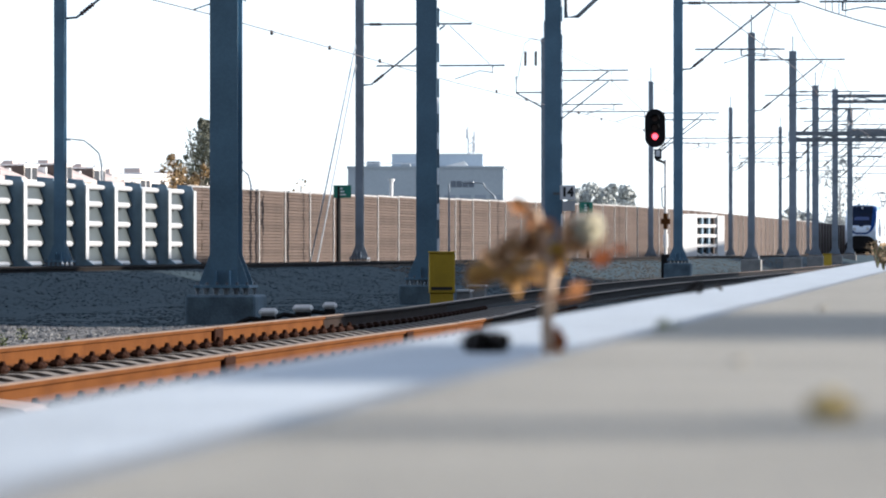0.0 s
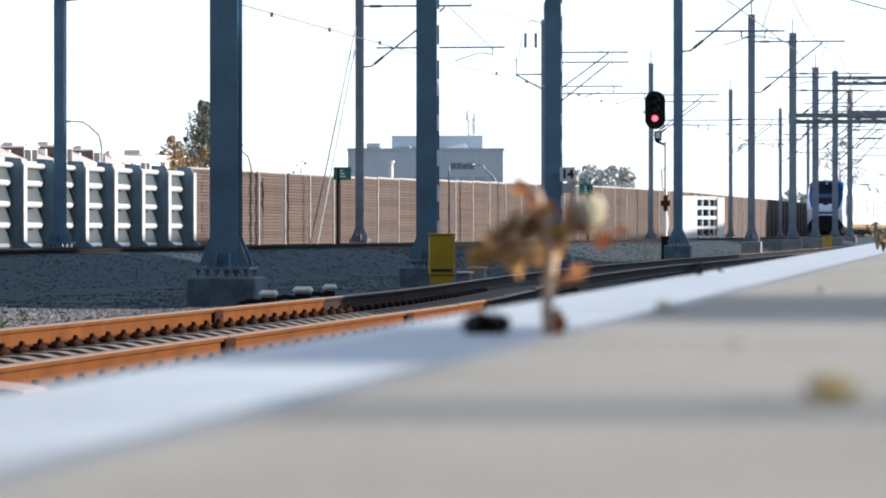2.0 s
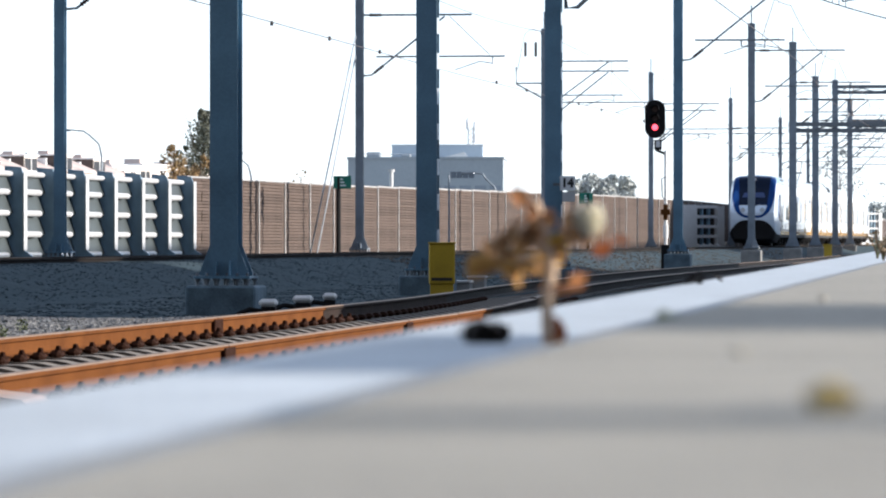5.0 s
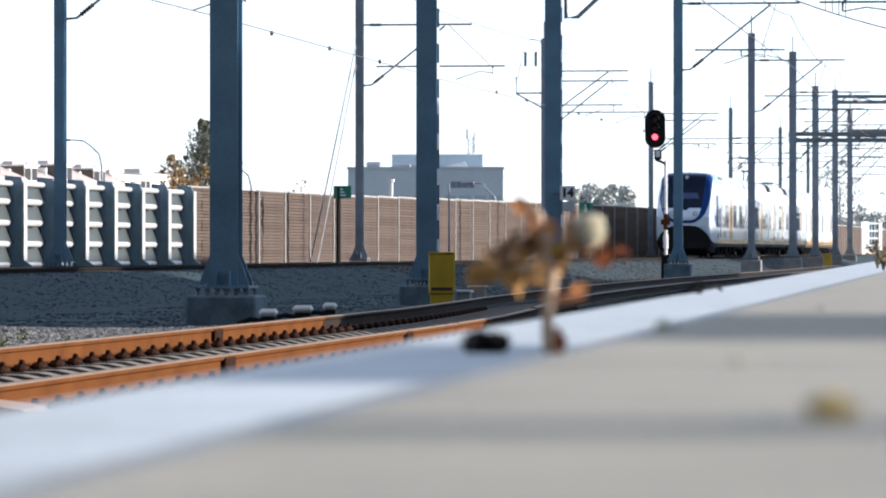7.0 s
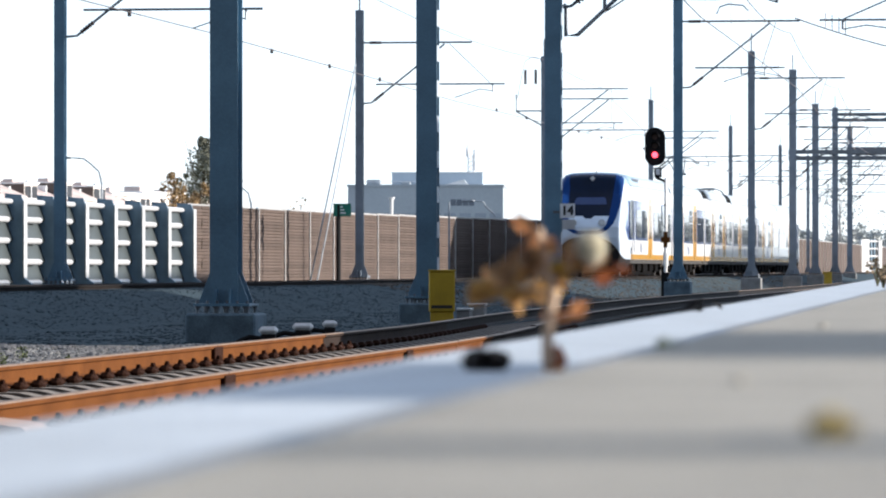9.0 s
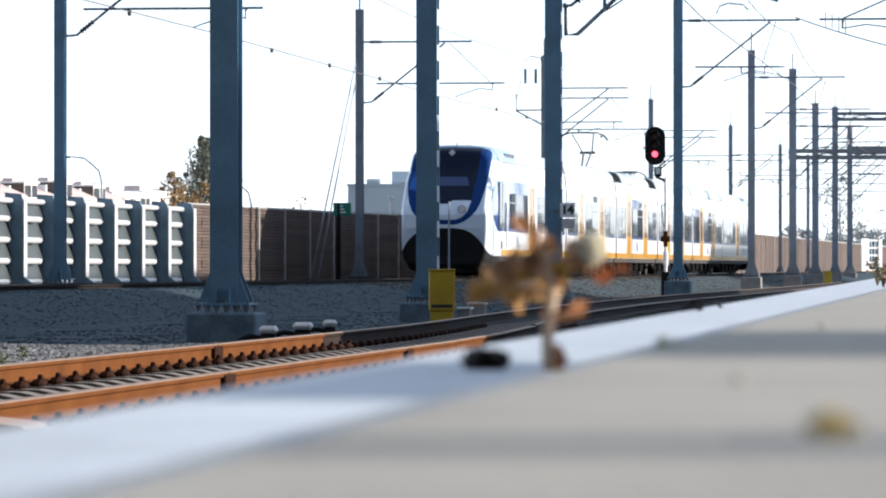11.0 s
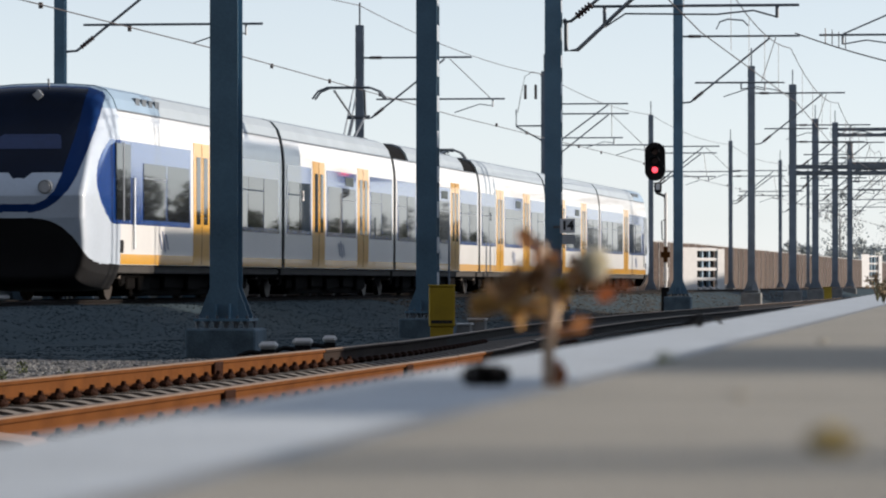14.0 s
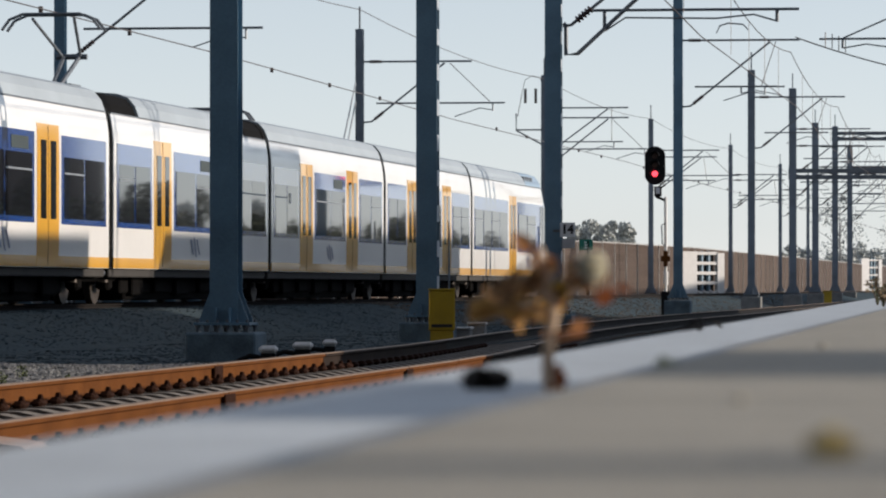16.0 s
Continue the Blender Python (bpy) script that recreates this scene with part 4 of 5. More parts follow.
def pantograph(train, y, up):
    top = 5.44 if up else 4.26
    p = part("pantograph", B(-0.35, 0.35, y - 0.4, y + 0.4, 4.0, 4.14), "tube", train, "dark raised pantograph" if up else "dark folded pantograph")
    knee = (y + 1.15, 4.72) if up else (y + 1.6, 4.3)
    for sx in (-0.25, 0.25):
        part("lower_arm", T([(sx * 0.3, y - 0.1, 4.12), (sx * 0.6, knee[0], knee[1])], 0.045, 6), "tube", p)
        part("upper_arm", T([(sx * 0.7, knee[0], knee[1]), (sx * 1.6, y - 0.35, top - 0.08)], 0.03, 6), "tube", p)
    part("knee", T([(-0.3, knee[0], knee[1]), (0.3, knee[0], knee[1])], 0.06, 6), "tube", p)
    for dy in (-0.28, 0.12):
        yy = y - 0.25 + dy
        part("collector_strip", T([(-0.95, yy, top - 0.3), (-0.8, yy, top - 0.1), (-0.55, yy, top), (0.55, yy, top), (0.8, yy, top - 0.1), (0.95, yy, top - 0.3)], 0.03, 6), "tube", p)


M["display"] = mat("dark_display_glass", (0.03, 0.04, 0.035), 0.3)
M["sign_dim"] = mat("dim_display", (0.2, 0.07, 0.05), 0.5)
M["band_blue"] = mat("dark_blue_screen_band", (0.02, 0.04, 0.12), 0.5)
train = build_train()


# ---- unseen blocks added beside the platform to shade the tracks ----
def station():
    """An unseen plain row of blocks, their several heights set by the shade they cast."""
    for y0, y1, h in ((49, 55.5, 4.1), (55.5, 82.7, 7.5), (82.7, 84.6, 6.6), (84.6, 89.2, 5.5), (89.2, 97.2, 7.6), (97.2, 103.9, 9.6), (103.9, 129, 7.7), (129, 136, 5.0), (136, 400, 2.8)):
        o = part("wall_track_shade", B(10, 17, y0, y1, -0.3, h), "dark_brick")
        tagged(o, "plain unseen block added to shade the tracks", "wall", kind="structure")


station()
# Unseen block, added as something dark for the train's side to reflect.
tagged(part("wall_reflection_block", B(37, 50, 215, 283, -0.3, 13.0), "dark_brick"), "plain unseen block added to darken the train's reflections", "wall", kind="structure")
# Unseen tall wall, added to cut sky light on faces turned this way.
tagged(part("wall_sky_block", B(-160, 90, -60, -22, -0.3, 72), "dark_brick"), "plain tall unseen wall added to block sky light", "wall", kind="structure")


# Unseen slab, added to throw a band of shade across the platform.
def shade_slab(x, y0, y1, h):
    o = part("wall_platform_shade", B(x, x + 0.08, y0, y1, 0.6, h), "concrete")
    tagged(o, "plain unseen slab added to shade the platform", "wall", kind="structure")


# Unseen twin-post mast, added for the shadow lines on the train's side.
def shadow_posts(x, y, h):
    ob = empty("shadow_mast", pose(x, y, 0.6), "unseen slim twin-post mast added for its shadow", "mast")
    for dy in (-0.17, 0.17):
        part("post", T([(0, dy, 0), (0, dy, h)], 0.045, 6), "steel_grey", ob)
    for k in range(4):
        z = h - 0.6 - 0.7 * k
        part("brace", T([(0, -0.17, z), (0, 0.17, z + 0.5)], 0.025, 4), "steel_grey", ob)
    part("arm", T([(0, 0.17, h - 1.2), (0, 0.9, h - 0.5), (0, 1.6, h - 0.3)], 0.04, 6), "steel_grey", ob)


shadow_posts(3.0, 83.6, 9.0)
shadow_posts(3.2, 87.3, 8.6)
shade_slab(2.2, 3.9, 5.3, 1.21)
shade_slab(2.2, 2.1, 2.22, 1.21)



# ---- trackside things ----
def signal():
    ob = empty("railway_signal", pose(-9.84, 132.81, 0.0), "black railway signal on a slim post showing red", "signal")
    part("post", T([(0, 0, 0), (0, 0, 3.4)], 0.05, 8), "cap", ob, "pale slim post")
    part("post_foot", B(-0.13, 0.13, -0.13, 0.13, -0.2, 0.55, 0.02), "black", ob, "black foot box")
    part("post_sleeve", T([(0, 0, 0.75), (0, 0, 1.15)], 0.075, 8), "cap", ob)
    part("marker_cross", B(-0.14, 0.14, -0.1, -0.07, 1.45, 1.62), "rust", ob, "rust-brown cross marker")
    part("marker_bar", B(-0.06, 0.06, -0.101, -0.069, 1.3, 1.78), "rust", ob)
    out = []
    for k in range(28):
        a = 2 * math.pi * k / 28
        x, z = 0.31 * math.cos(a), 0.31 * math.sin(a)
        out.append((x, z + (0.27 if z > 0 else -0.27)))
    head = part("signal_head", prism(bmesh.new(), [(x - 0.32, z + 4.35) for x, z in out], -0.06, 0.06), "black", ob, "black oval backing board")
    for k, z in enumerate((4.64, 4.37, 4.1)):
        lit = k == 2
        part("lamp", T([(-0.32, -0.06, z), (-0.32, -0.1, z)], 0.088, 16), "red_lamp" if lit else "insulator", head, "lit red lamp" if lit else "dark lamp")
        bm = bmesh.new()
        ring = [(0.14 * math.cos(math.pi * i / 10), 0.14 * math.sin(math.pi * i / 10)) for i in range(11)]
        prism(bm, [(x - 0.32, z + h) for x, h in ring] + [(0.92 * x - 0.32, z + 0.92 * h) for x, h in ring[::-1]], -0.28, -0.06)
        part("lamp_hood", bm, "black", head)
    part("speed_board", B(-0.34, -0.12, -0.05, 0.0, 3.42, 3.72), "black", ob)
    part("number_window", B(-0.29, -0.17, -0.06, -0.045, 3.5, 3.68), "sign_white", ob, "small white plate")
    part("bracket", T([(-0.3, 0, 3.42), (-0.02, 0, 3.3), (0, 0, 3.0)], 0.05, 6), "black", ob)
    part("cable_loop", T([(0, -0.05, 2.6), (-0.12, -0.05, 2.55), (-0.1, -0.05, 2.0), (0, -0.05, 1.9)], 0.022, 5), "tube", ob)


def text(name, body, size, material, m, parent, width=None):
    cu = bpy.data.curves.new(name, "FONT")
    cu.body, cu.size, cu.extrude, cu.align_x, cu.align_y = body, size, 0.003, "CENTER", "CENTER"
    cu.offset = 0.012
    tmp = bpy.data.objects.new(name, cu)
    scene.collection.objects.link(tmp)
    dg = bpy.context.evaluated_depsgraph_get()
    me = bpy.data.meshes.new_from_object(tmp.evaluated_get(dg))
    bpy.data.objects.remove(tmp)
    me.materials.clear()
    me.materials.append(M[material])
    o = new(name, me)
    o.parent = parent
    o.matrix_basis = m
    return o


def number_sign():
    ob = empty("number_sign", pose(-9.08, 94.0, 1.75, 0, 0, 5.5), "white plate with black number 14 beside a mast", "sign")
    part("plate", B(-0.15, 0.17, 0, 0.012, 0, 0.31, 0.0), "sign_white", ob)
    part("plate_bracket", B(-0.3, 0.0, 0.014, 0.04, 0.1, 0.16), "tube", ob)
    part("lower_plate", B(-0.1, 0.17, 0, 0.012, -0.24, -0.03, 0.0), "plate_grey", ob, "plain pale grey plate")
    text("numerals", "14", 0.26, "letter", pose(0.01, -0.004, 0.155, 90), ob)


def route_sign(x, y, z, w, h, turn, post_x, label):
    ob = empty("route_sign", pose(x, y, 0, 0, 0, turn), label, "sign", "green signs")
    part("plate", B(-w / 2, w / 2, 0, 0.02, z, z + h), "sign_green", ob, "green sign plate")
    part("post", T([(post_x, 0.06, -0.2), (post_x, 0.06, z + h * 0.9)], 0.075, 8), "black", ob, "dark post")
    for k in range(3):
        part("bar", B(-w * 0.12, w * 0.2 - 0.05 * k, -0.004, 0.0, z + h * (0.2 + 0.24 * k), z + h * (0.3 + 0.24 * k)), "sign_white", ob, "pale mark")


def trackside():
    signal()
    number_sign()
    route_sign(-20.4, 137.5, 2.32, 0.56, 0.4, 8, -0.12, "green route sign on a dark post beside the barrier")
    route_sign(-18.39, 199.3, 2.35, 0.62, 0.5, 6, 0.1, "green route sign on a dark post by the track")
    ob = empty("trackside_cabinet", pose(-8.95, 71.4, -0.24, 0, 0, 7), "faded yellow trackside cabinet on legs at the ballast", "cabinet")
    part("cabinet_body", B(-0.215, 0.215, -0.12, 0.12, 0.2, 0.86, 0.02), "cabinet", ob, "yellow sheet-metal body")
    part("cabinet_lid", B(-0.225, 0.225, -0.13, 0.13, 0.86, 0.89, 0.008), "cabinet", ob)
    part("label_plate", B(-0.17, 0.17, -0.126, -0.12, 0.26, 0.31), "letter", ob, "dark label bar")
    part("cabinet_foot", B(-0.19, 0.19, -0.1, 0.1, -0.1, 0.2, 0.01), "cabinet", ob)
    for x, y in ((-8.95, 74.1), (-9.9, 84.5)):
        o = part("cable_pit", B(-0.16, 0.16, -0.2, 0.2, -0.1, 0.2, 0.015), "concrete")
        o.matrix_basis = pose(x, y, -0.24)
        tagged(o, "low grey concrete cable pit with a white lid", "cable pit", "cable pits")
        part("pit_lid", B(-0.18, 0.18, -0.22, 0.22, 0.202, 0.24, 0.008), "ledge", o, "white lid")
    for x, y, w in ((-7.68, 46.4, 0.1), (-7.78, 49.4, 0.115), (-7.85, 51.9, 0.085)):
        ob = empty("junction_box", pose(x, y, -0.08, 0, 0, 7), "white-lidded track junction box with black cables", "junction box", "junction boxes")
        part("box_body", B(-w * 0.8, w * 0.8, -0.09, 0.09, -0.2, 0.05, 0.01), "black", ob, "black box body")
        part("lid", B(-w, w, -0.12, 0.12, 0.05, 0.13, 0.03), "ledge", ob, "white rounded lid")
        part("cable", T([(-w * 0.7, 0, 0.0), (-w - 0.1, 0, 0.02), (-w - 0.2, 0, -0.02), (-w - 0.32, 0, -0.1), (-w - 0.4, 0, -0.18)], 0.03, 6), "black", ob)
    ob = part("track_slab", prism(bmesh.new(), [(-0.5, -0.4), (0.13, -0.4), (0.13, -0.33), (0.02, -0.25), (-0.5, -0.19)], -0.45, 0.3), "slab")
    ob.matrix_basis = pose(-4.98, 22.5, 0.11, 0, 0, 4)
    tagged(ob, "pale concrete slab beside the rail", "slab")


# class number on the window beside the second car's first door
for k in (1, 3):
    text("class_number", "2", 0.3, "sign_white", pose(side_x(2.4) + 0.03, CAB + SECTION * (k - 1) + 2.35, 2.3, 90, 0, 90), train)
M["plate_grey"] = mat("pale_grey_plate", (0.45, 0.46, 0.46), 0.5, 0, 0.08, 5, 30, 0.0)
M["slab"] = mat("pinkish_concrete", (0.36, 0.24, 0.18), 0.85, 0, 0.15, 3, 40, 0.3)
trackside()


# ---- houses, office and trees beyond the barrier ----
def houses():
    n = 9
    for k in range(n):
        x, y = -60.5 + 0.5 * k, 246 + 8.0 * k
        h = 5.6 - 0.1 * (k % 3)
        ob = empty("terraced_house", pose(x, y, 0, 0, 0, -12), "pale sunlit terraced house with a flat roof" if k > 4 else "pale sunlit terraced house with a low tiled roof", "house", "terraced houses")
        part("wall", B(-8, 0, 0, 7.9, 0, h - 0.6), "render", ob, "pale rendered wall")
        if k > 4:
            part("upper_wall", B(-8, 0, 0, 7.9, h - 0.6, h + 0.1), "render", ob, "pale rendered upper wall")
            roof = part("roof", B(-8.2, 0.25, -0.02, 7.92, h + 0.1, h + 0.32), "cap", ob, "flat roof with a pale edge")
            part("roof_box", B(-3.4, -2.2, 5.2, 6.6, h + 0.32, h + 0.75, 0.03), "tile", roof, "pinkish box on the roof")
            spots = ((1.0, 2.6, h - 0.85, h - 0.05, 0.0), (3.6, 4.4, h - 0.75, h - 0.1, 0.0), (5.3, 6.9, h - 0.85, h - 0.05, 0.0))
        else:
            bm = prism(bmesh.new(), [(-8.2, h - 0.6), (0.25, h - 0.6), (0.25, h - 0.45), (-2.2, h + 0.55), (-8.2, h + 0.55)], -0.02, 7.92)
            roof = part("roof", bm, "tile", ob, "pinkish tiled roof")
            part("dormer", B(-1.9, 0.2, 2.2, 4.2, h - 0.5, h + 0.45, 0.03), "render", roof, "white dormer")
            # Thin dark sheet over the dormer's near side.
            part("dormer_cheek", B(-1.95, 0.22, 2.14, 2.2, h - 0.5, h + 0.5), "dark_brick", roof, "thin dark sheet on the dormer's side")
            part("dormer_roof", B(-2.0, 0.3, 2.1, 4.3, h + 0.45, h + 0.55), "cap", roof, "white dormer roof edge")
            part("party_wall", B(-3.0, 0.3, -0.1, 0.06, h - 0.6, h + 0.25), "cap", roof, "white parapet between the houses")
            part("vent_pipe", T([(-1.2, 5.6, h), (-1.2, 5.6, h + 0.75)], 0.06, 6), "tube", roof)
            part("chimney", B(-3.2, -2.5, 6.4, 7.3, h + 0.2, h + 0.85), "tile", roof, "pinkish brick chimney")
            spots = ((2.3, 4.1, h - 0.42, h + 0.33, 0.2), (5.1, 7.1, h - 1.9, h - 0.75, 0.0), (0.6, 1.9, h - 1.9, h - 0.75, 0.0))
        for y0, y1, z0, z1, xo in spots:
            w = part("window", B(xo - 0.05, xo + 0.02, y0, y1, z0, z1), "dark_pane", ob, "dark window")
            part("window_frame", B(xo - 0.04, xo + 0.05, (y0 + y1) / 2 - 0.05, (y0 + y1) / 2 + 0.05, z0, z1), "ledge", w)
            part("window_sill", B(xo - 0.04, xo + 0.12, y0 - 0.08, y1 + 0.08, z0 - 0.1, z0), "ledge", w)
    ob = empty("tower_block", pose(-92, 395, 0, 0, 0, 8), "pale white tower block behind the houses", "building")
    part("wall", B(-12, 0.6, 0, 10, 0, 12.6), "render", ob)
    part("roof", B(-12.2, 0.8, -0.2, 10.2, 12.6, 12.9), "cap", ob)


houses()


def street_lamp(x, y, h, reach):
    ob = empty("street_lamp", pose(x, y, 0, 0, 0, 7), "grey curved street lamp behind the barrier", "street lamp", "street lamps")
    part("column", T([(0, 0, 0), (0, 0, h - 1.1), (-0.12, 0, h - 0.6), (-0.5, 0, h - 0.25), (-reach * 0.6, 0, h - 0.05), (-reach, 0, h)], 0.055, 6, 0.035), "steel_grey", ob)
    part("lamp_head", B(-reach - 0.55, -reach, -0.1, 0.1, h - 0.06, h + 0.04, 0.02), "steel_grey", ob)


street_lamp(-38.18, 186.7, 5.45, 1.3)
street_lamp(-31.78, 187.5, 4.5, 0.6)
street_lamp(-21.4, 190.0, 3.62, 1.0)


def behind_barrier():
    ob = empty("vent_pipe", pose(-21.65, 158.0, 0.0), "white pipe with a cap rising behind the barrier", "pipe")
    part("pipe", T([(0, 0, 0), (0, 0, 3.17)], 0.07, 8), "ledge", ob)
    part("pipe_cap", T([(0, 0, 3.17), (0, 0, 3.25)], 0.12, 8), "ledge", ob)
    ob = empty("marker_pole", pose(-14.3, 115.6, 0.22), "thin dark pole beside the far track", "pole")
    part("pole", T([(0, 0, 0), (0, 0, 2.2)], 0.03, 6, 0.02), "mast_grey", ob)
    part("pole_foot", B(-0.08, 0.08, -0.08, 0.08, -0.2, 0.06), "concrete", ob)
    ob = empty("yellow_cabinet", pose(-9.1, 243.0, 0.0, 0, 0, 5), "small yellow cabinet among the distant masts", "cabinet")
    part("cabinet_body", B(-0.24, 0.24, -0.15, 0.15, -0.2, 0.45, 0.03), "cabinet", ob)
    part("cabinet_lid", B(-0.27, 0.27, -0.18, 0.18, 0.45, 0.49, 0.01), "cabinet", ob)
    o = part("kerb_slab", B(-0.6, 0.6, -0.4, 0.4, -0.45, 0.27, 0.03), "ledge")
    o.matrix_basis = pose(-17.0, 280.0, 0.33, 0, 0, 5)
    tagged(o, "pale concrete slab beside the far track", "slab")


behind_barrier()


def office():
    ob = empty("office_building", pose(-101.5, 690, 0, 0, 0, 4.6), "blue-grey flat-roofed office building in the distance", "building")
    part("wall", B(0, 24.6, 0, 22, 0, 13.6), "office", ob, "blue-grey cladding")
    part("roof", B(-0.15, 24.75, -0.15, 22, 13.6, 13.95), "office", ob)
    plant = part("plant_room", B(6.7, 21.2, 5, 15, 13.95, 15.9), "office_pale", ob, "pale plant room")
    part("plant_room_roof", B(6.6, 21.3, 4.9, 15, 15.9, 16.05), "cap", plant)
    for x in (2.8, 3.6, 8.4):
        part("roof_fan", B(x, x + 1.4, 3, 5, 13.95, 14.8 if x < 8 else 14.4, 0.1), "office", ob)
    for r in range(3):
        for c in range(10):
            w = part("window", B(0.9 + 2.4 * c, 2.7 + 2.4 * c, -0.05, 0.02, 1.6 + 3.1 * r, 3.2 + 3.1 * r), "office_glass", ob, "grey window")
    for c in range(4):
        part("window", B(16.3 + 0.95 * c, 17.15 + 0.95 * c, -0.05, 0.02, 10.6, 11.6), "office_dark", ob, "dark window")
    part("skylight", prism(bmesh.new(), [(15.2, 13.95), (19.0, 13.95), (18.4, 14.75)], 1.0, 3.0), "cap", ob, "white slanted skylight")
    part("roof_rail", T([(0.3, 0.3, 14.4), (14.0, 0.3, 14.4)], 0.05, 4), "mast_pale", ob)
    ob = empty("lattice_antenna", pose(-83.1, 700, 13.9), "slim pale lattice antenna mast on the office roof", "antenna")
    for dx in (-0.4, 0.4):
        part("upright", T([(dx, 0, -1), (dx, 0, 5.0 if dx > 0 else 6.6)], 0.12, 5), "mast_pale", ob)
    for k in range(7):
        part("brace", T([(-0.4, 0, 0.7 * k), (0.4, 0, 0.7 * k + 0.7)], 0.07, 4), "mast_pale", ob)
    for dx, z in ((-0.6, 4.6), (0.6, 4.2), (0.65, 2.4)):
        part("panel_antenna", B(dx - 0.14, dx + 0.14, -0.3, -0.1, z, z + 1.6, 0.03), "mast_pale", ob, "pale panel antenna")


M["mast_pale"] = mat("pale_antenna_paint", (0.55, 0.56, 0.57), 0.6, 0.1, 0.1, 1, 10)
M["office_dark"] = mat("dark_office_glass", (0.1, 0.12, 0.15), 0.35, 0, 0.1, 0.5, 3, 0.0)
M["office_glass"] = mat("grey_office_glass", (0.25, 0.29, 0.33), 0.35, 0, 0.1, 0.5, 3, 0.0)
office()


def leaves(bm_v, bm_f, centre, radii, count, size, rng):
    """Small leaf clumps scattered through a lump of the crown."""
    for _ in range(count):
        while True:
            p = Vector([rng.uniform(-1, 1) for _ in range(3)])
            if 0.25 < p.length < 1:
                break
        p = Vector((centre[0] + p.x * radii[0], centre[1] + p.y * radii[1], centre[2] + p.z * radii[2]))
        e = Euler([rng.uniform(0, 6.3) for _ in range(3)]).to_matrix()
        s = size * rng.uniform(0.5, 1.3)
        o = len(bm_v)
        for q in ((-1, -0.5, 0), (0.1, -0.7, 0.25), (1, 0.3, 0), (-0.2, 0.8, -0.2)):
            bm_v.append(tuple(p + e @ Vector(q) * s))
        bm_f.append((o, o + 1, o + 2, o + 3))


def tree(x, y, h, width, label, material, seed, lumps=14, per=70, size=0.22, low=0.15, category="tree", slim=False, wood="bark"):
    rng = random.Random(seed)
    ob = empty("tree", pose(x, y, 0), label, category, "trees")
    part("trunk", T([(0, 0, 0), (0.05, 0, h * 0.3), (-0.04, 0, h * 0.6), (0, 0, h * 0.92)], 0.02 * h, 7, 0.03), wood, ob)
    for k in range(9):
        a, z = rng.uniform(0, 6.28), h * rng.uniform(0.2, 0.75)
        r = width * 0.42
        part("limb", T([(0, 0, z), (r * 0.5 * math.cos(a), r * 0.5 * math.sin(a), z + r * 0.5), (r * math.cos(a), r * math.sin(a), z + r * (1.8 if slim else 0.8))], 0.007 * h, 5, 0.012), wood, ob)
    vs, fs = [], []
    for k in range(lumps):
        u = (k + 0.5) / lumps
        z = h * (low + (1 - low) * u)
        r = width / 2 * math.sin(math.pi * min(1, 0.2 + 0.78 * u)) ** 0.7
        a, d = rng.uniform(0, 6.28), r * rng.uniform(0.2, 0.7)
        rr = r * rng.uniform(0.45, 0.7)
        leaves(vs, fs, (d * math.cos(a), d * math.sin(a), z - rr * 0.3), (rr, rr, rr * (1.6 if slim else 0.9)), per, size, rng)
    me = bpy.data.meshes.new("crown")
    me.from_pydata(vs, [], fs)
    me.materials.append(M[material])
    o = new("crown", me)
    o.parent = ob


tree(-46.2, 256, 8.3, 3.6, "tall dark green narrow tree behind the barrier", "leaf_tall", 3, 34, 330, 0.075, 0.1, slim=True)
tree(-46.9, 250, 6.2, 3.4, "small tree with thin orange autumn leaves", "leaf_autumn", 5, 18, 110, 0.075, 0.3)
tree(-44.8, 247, 5.6, 2.2, "low tree with orange autumn leaves", "leaf_autumn", 8, 14, 110, 0.075, 0.3)
tree(-47.8, 258, 6.4, 2.6, "dark bare-topped tree beside the houses", "leaf_dark", 11, 14, 80, 0.08, 0.3)
tree(-37.9, 240, 4.6, 2.6, "nearly bare thin tree behind the barrier", "leaf_autumn", 12, 9, 8, 0.1, 0.4)
tree(-35.4, 240, 4.3, 2.2, "nearly bare thin tree above the barrier", "leaf_autumn", 14, 9, 8, 0.1, 0.4)


def woods(name, label, spots, material, seed, size):
    """A far belt of trees as one mass of leaf clumps."""
    rng = random.Random(seed)
    vs, fs = [], []
    for x, y, h, r in spots:
        for k in range(6):
            a = rng.uniform(0, 6.28)
            d = r * 0.6 * rng.random()
            rr = r * rng.uniform(0.4, 0.7)
            leaves(vs, fs, (x + d * math.cos(a), y + d * math.sin(a), max(rr, h * (0.3 + 0.11 * k) - rr * 0.2)), (rr, rr, rr), 150, size * 0.6, rng)
    me = bpy.data.meshes.new(name)
    me.from_pydata(vs, [], fs)
    me.materials.append(M[material])
    tagged(new(name, me), label, "trees", kind="stuff")


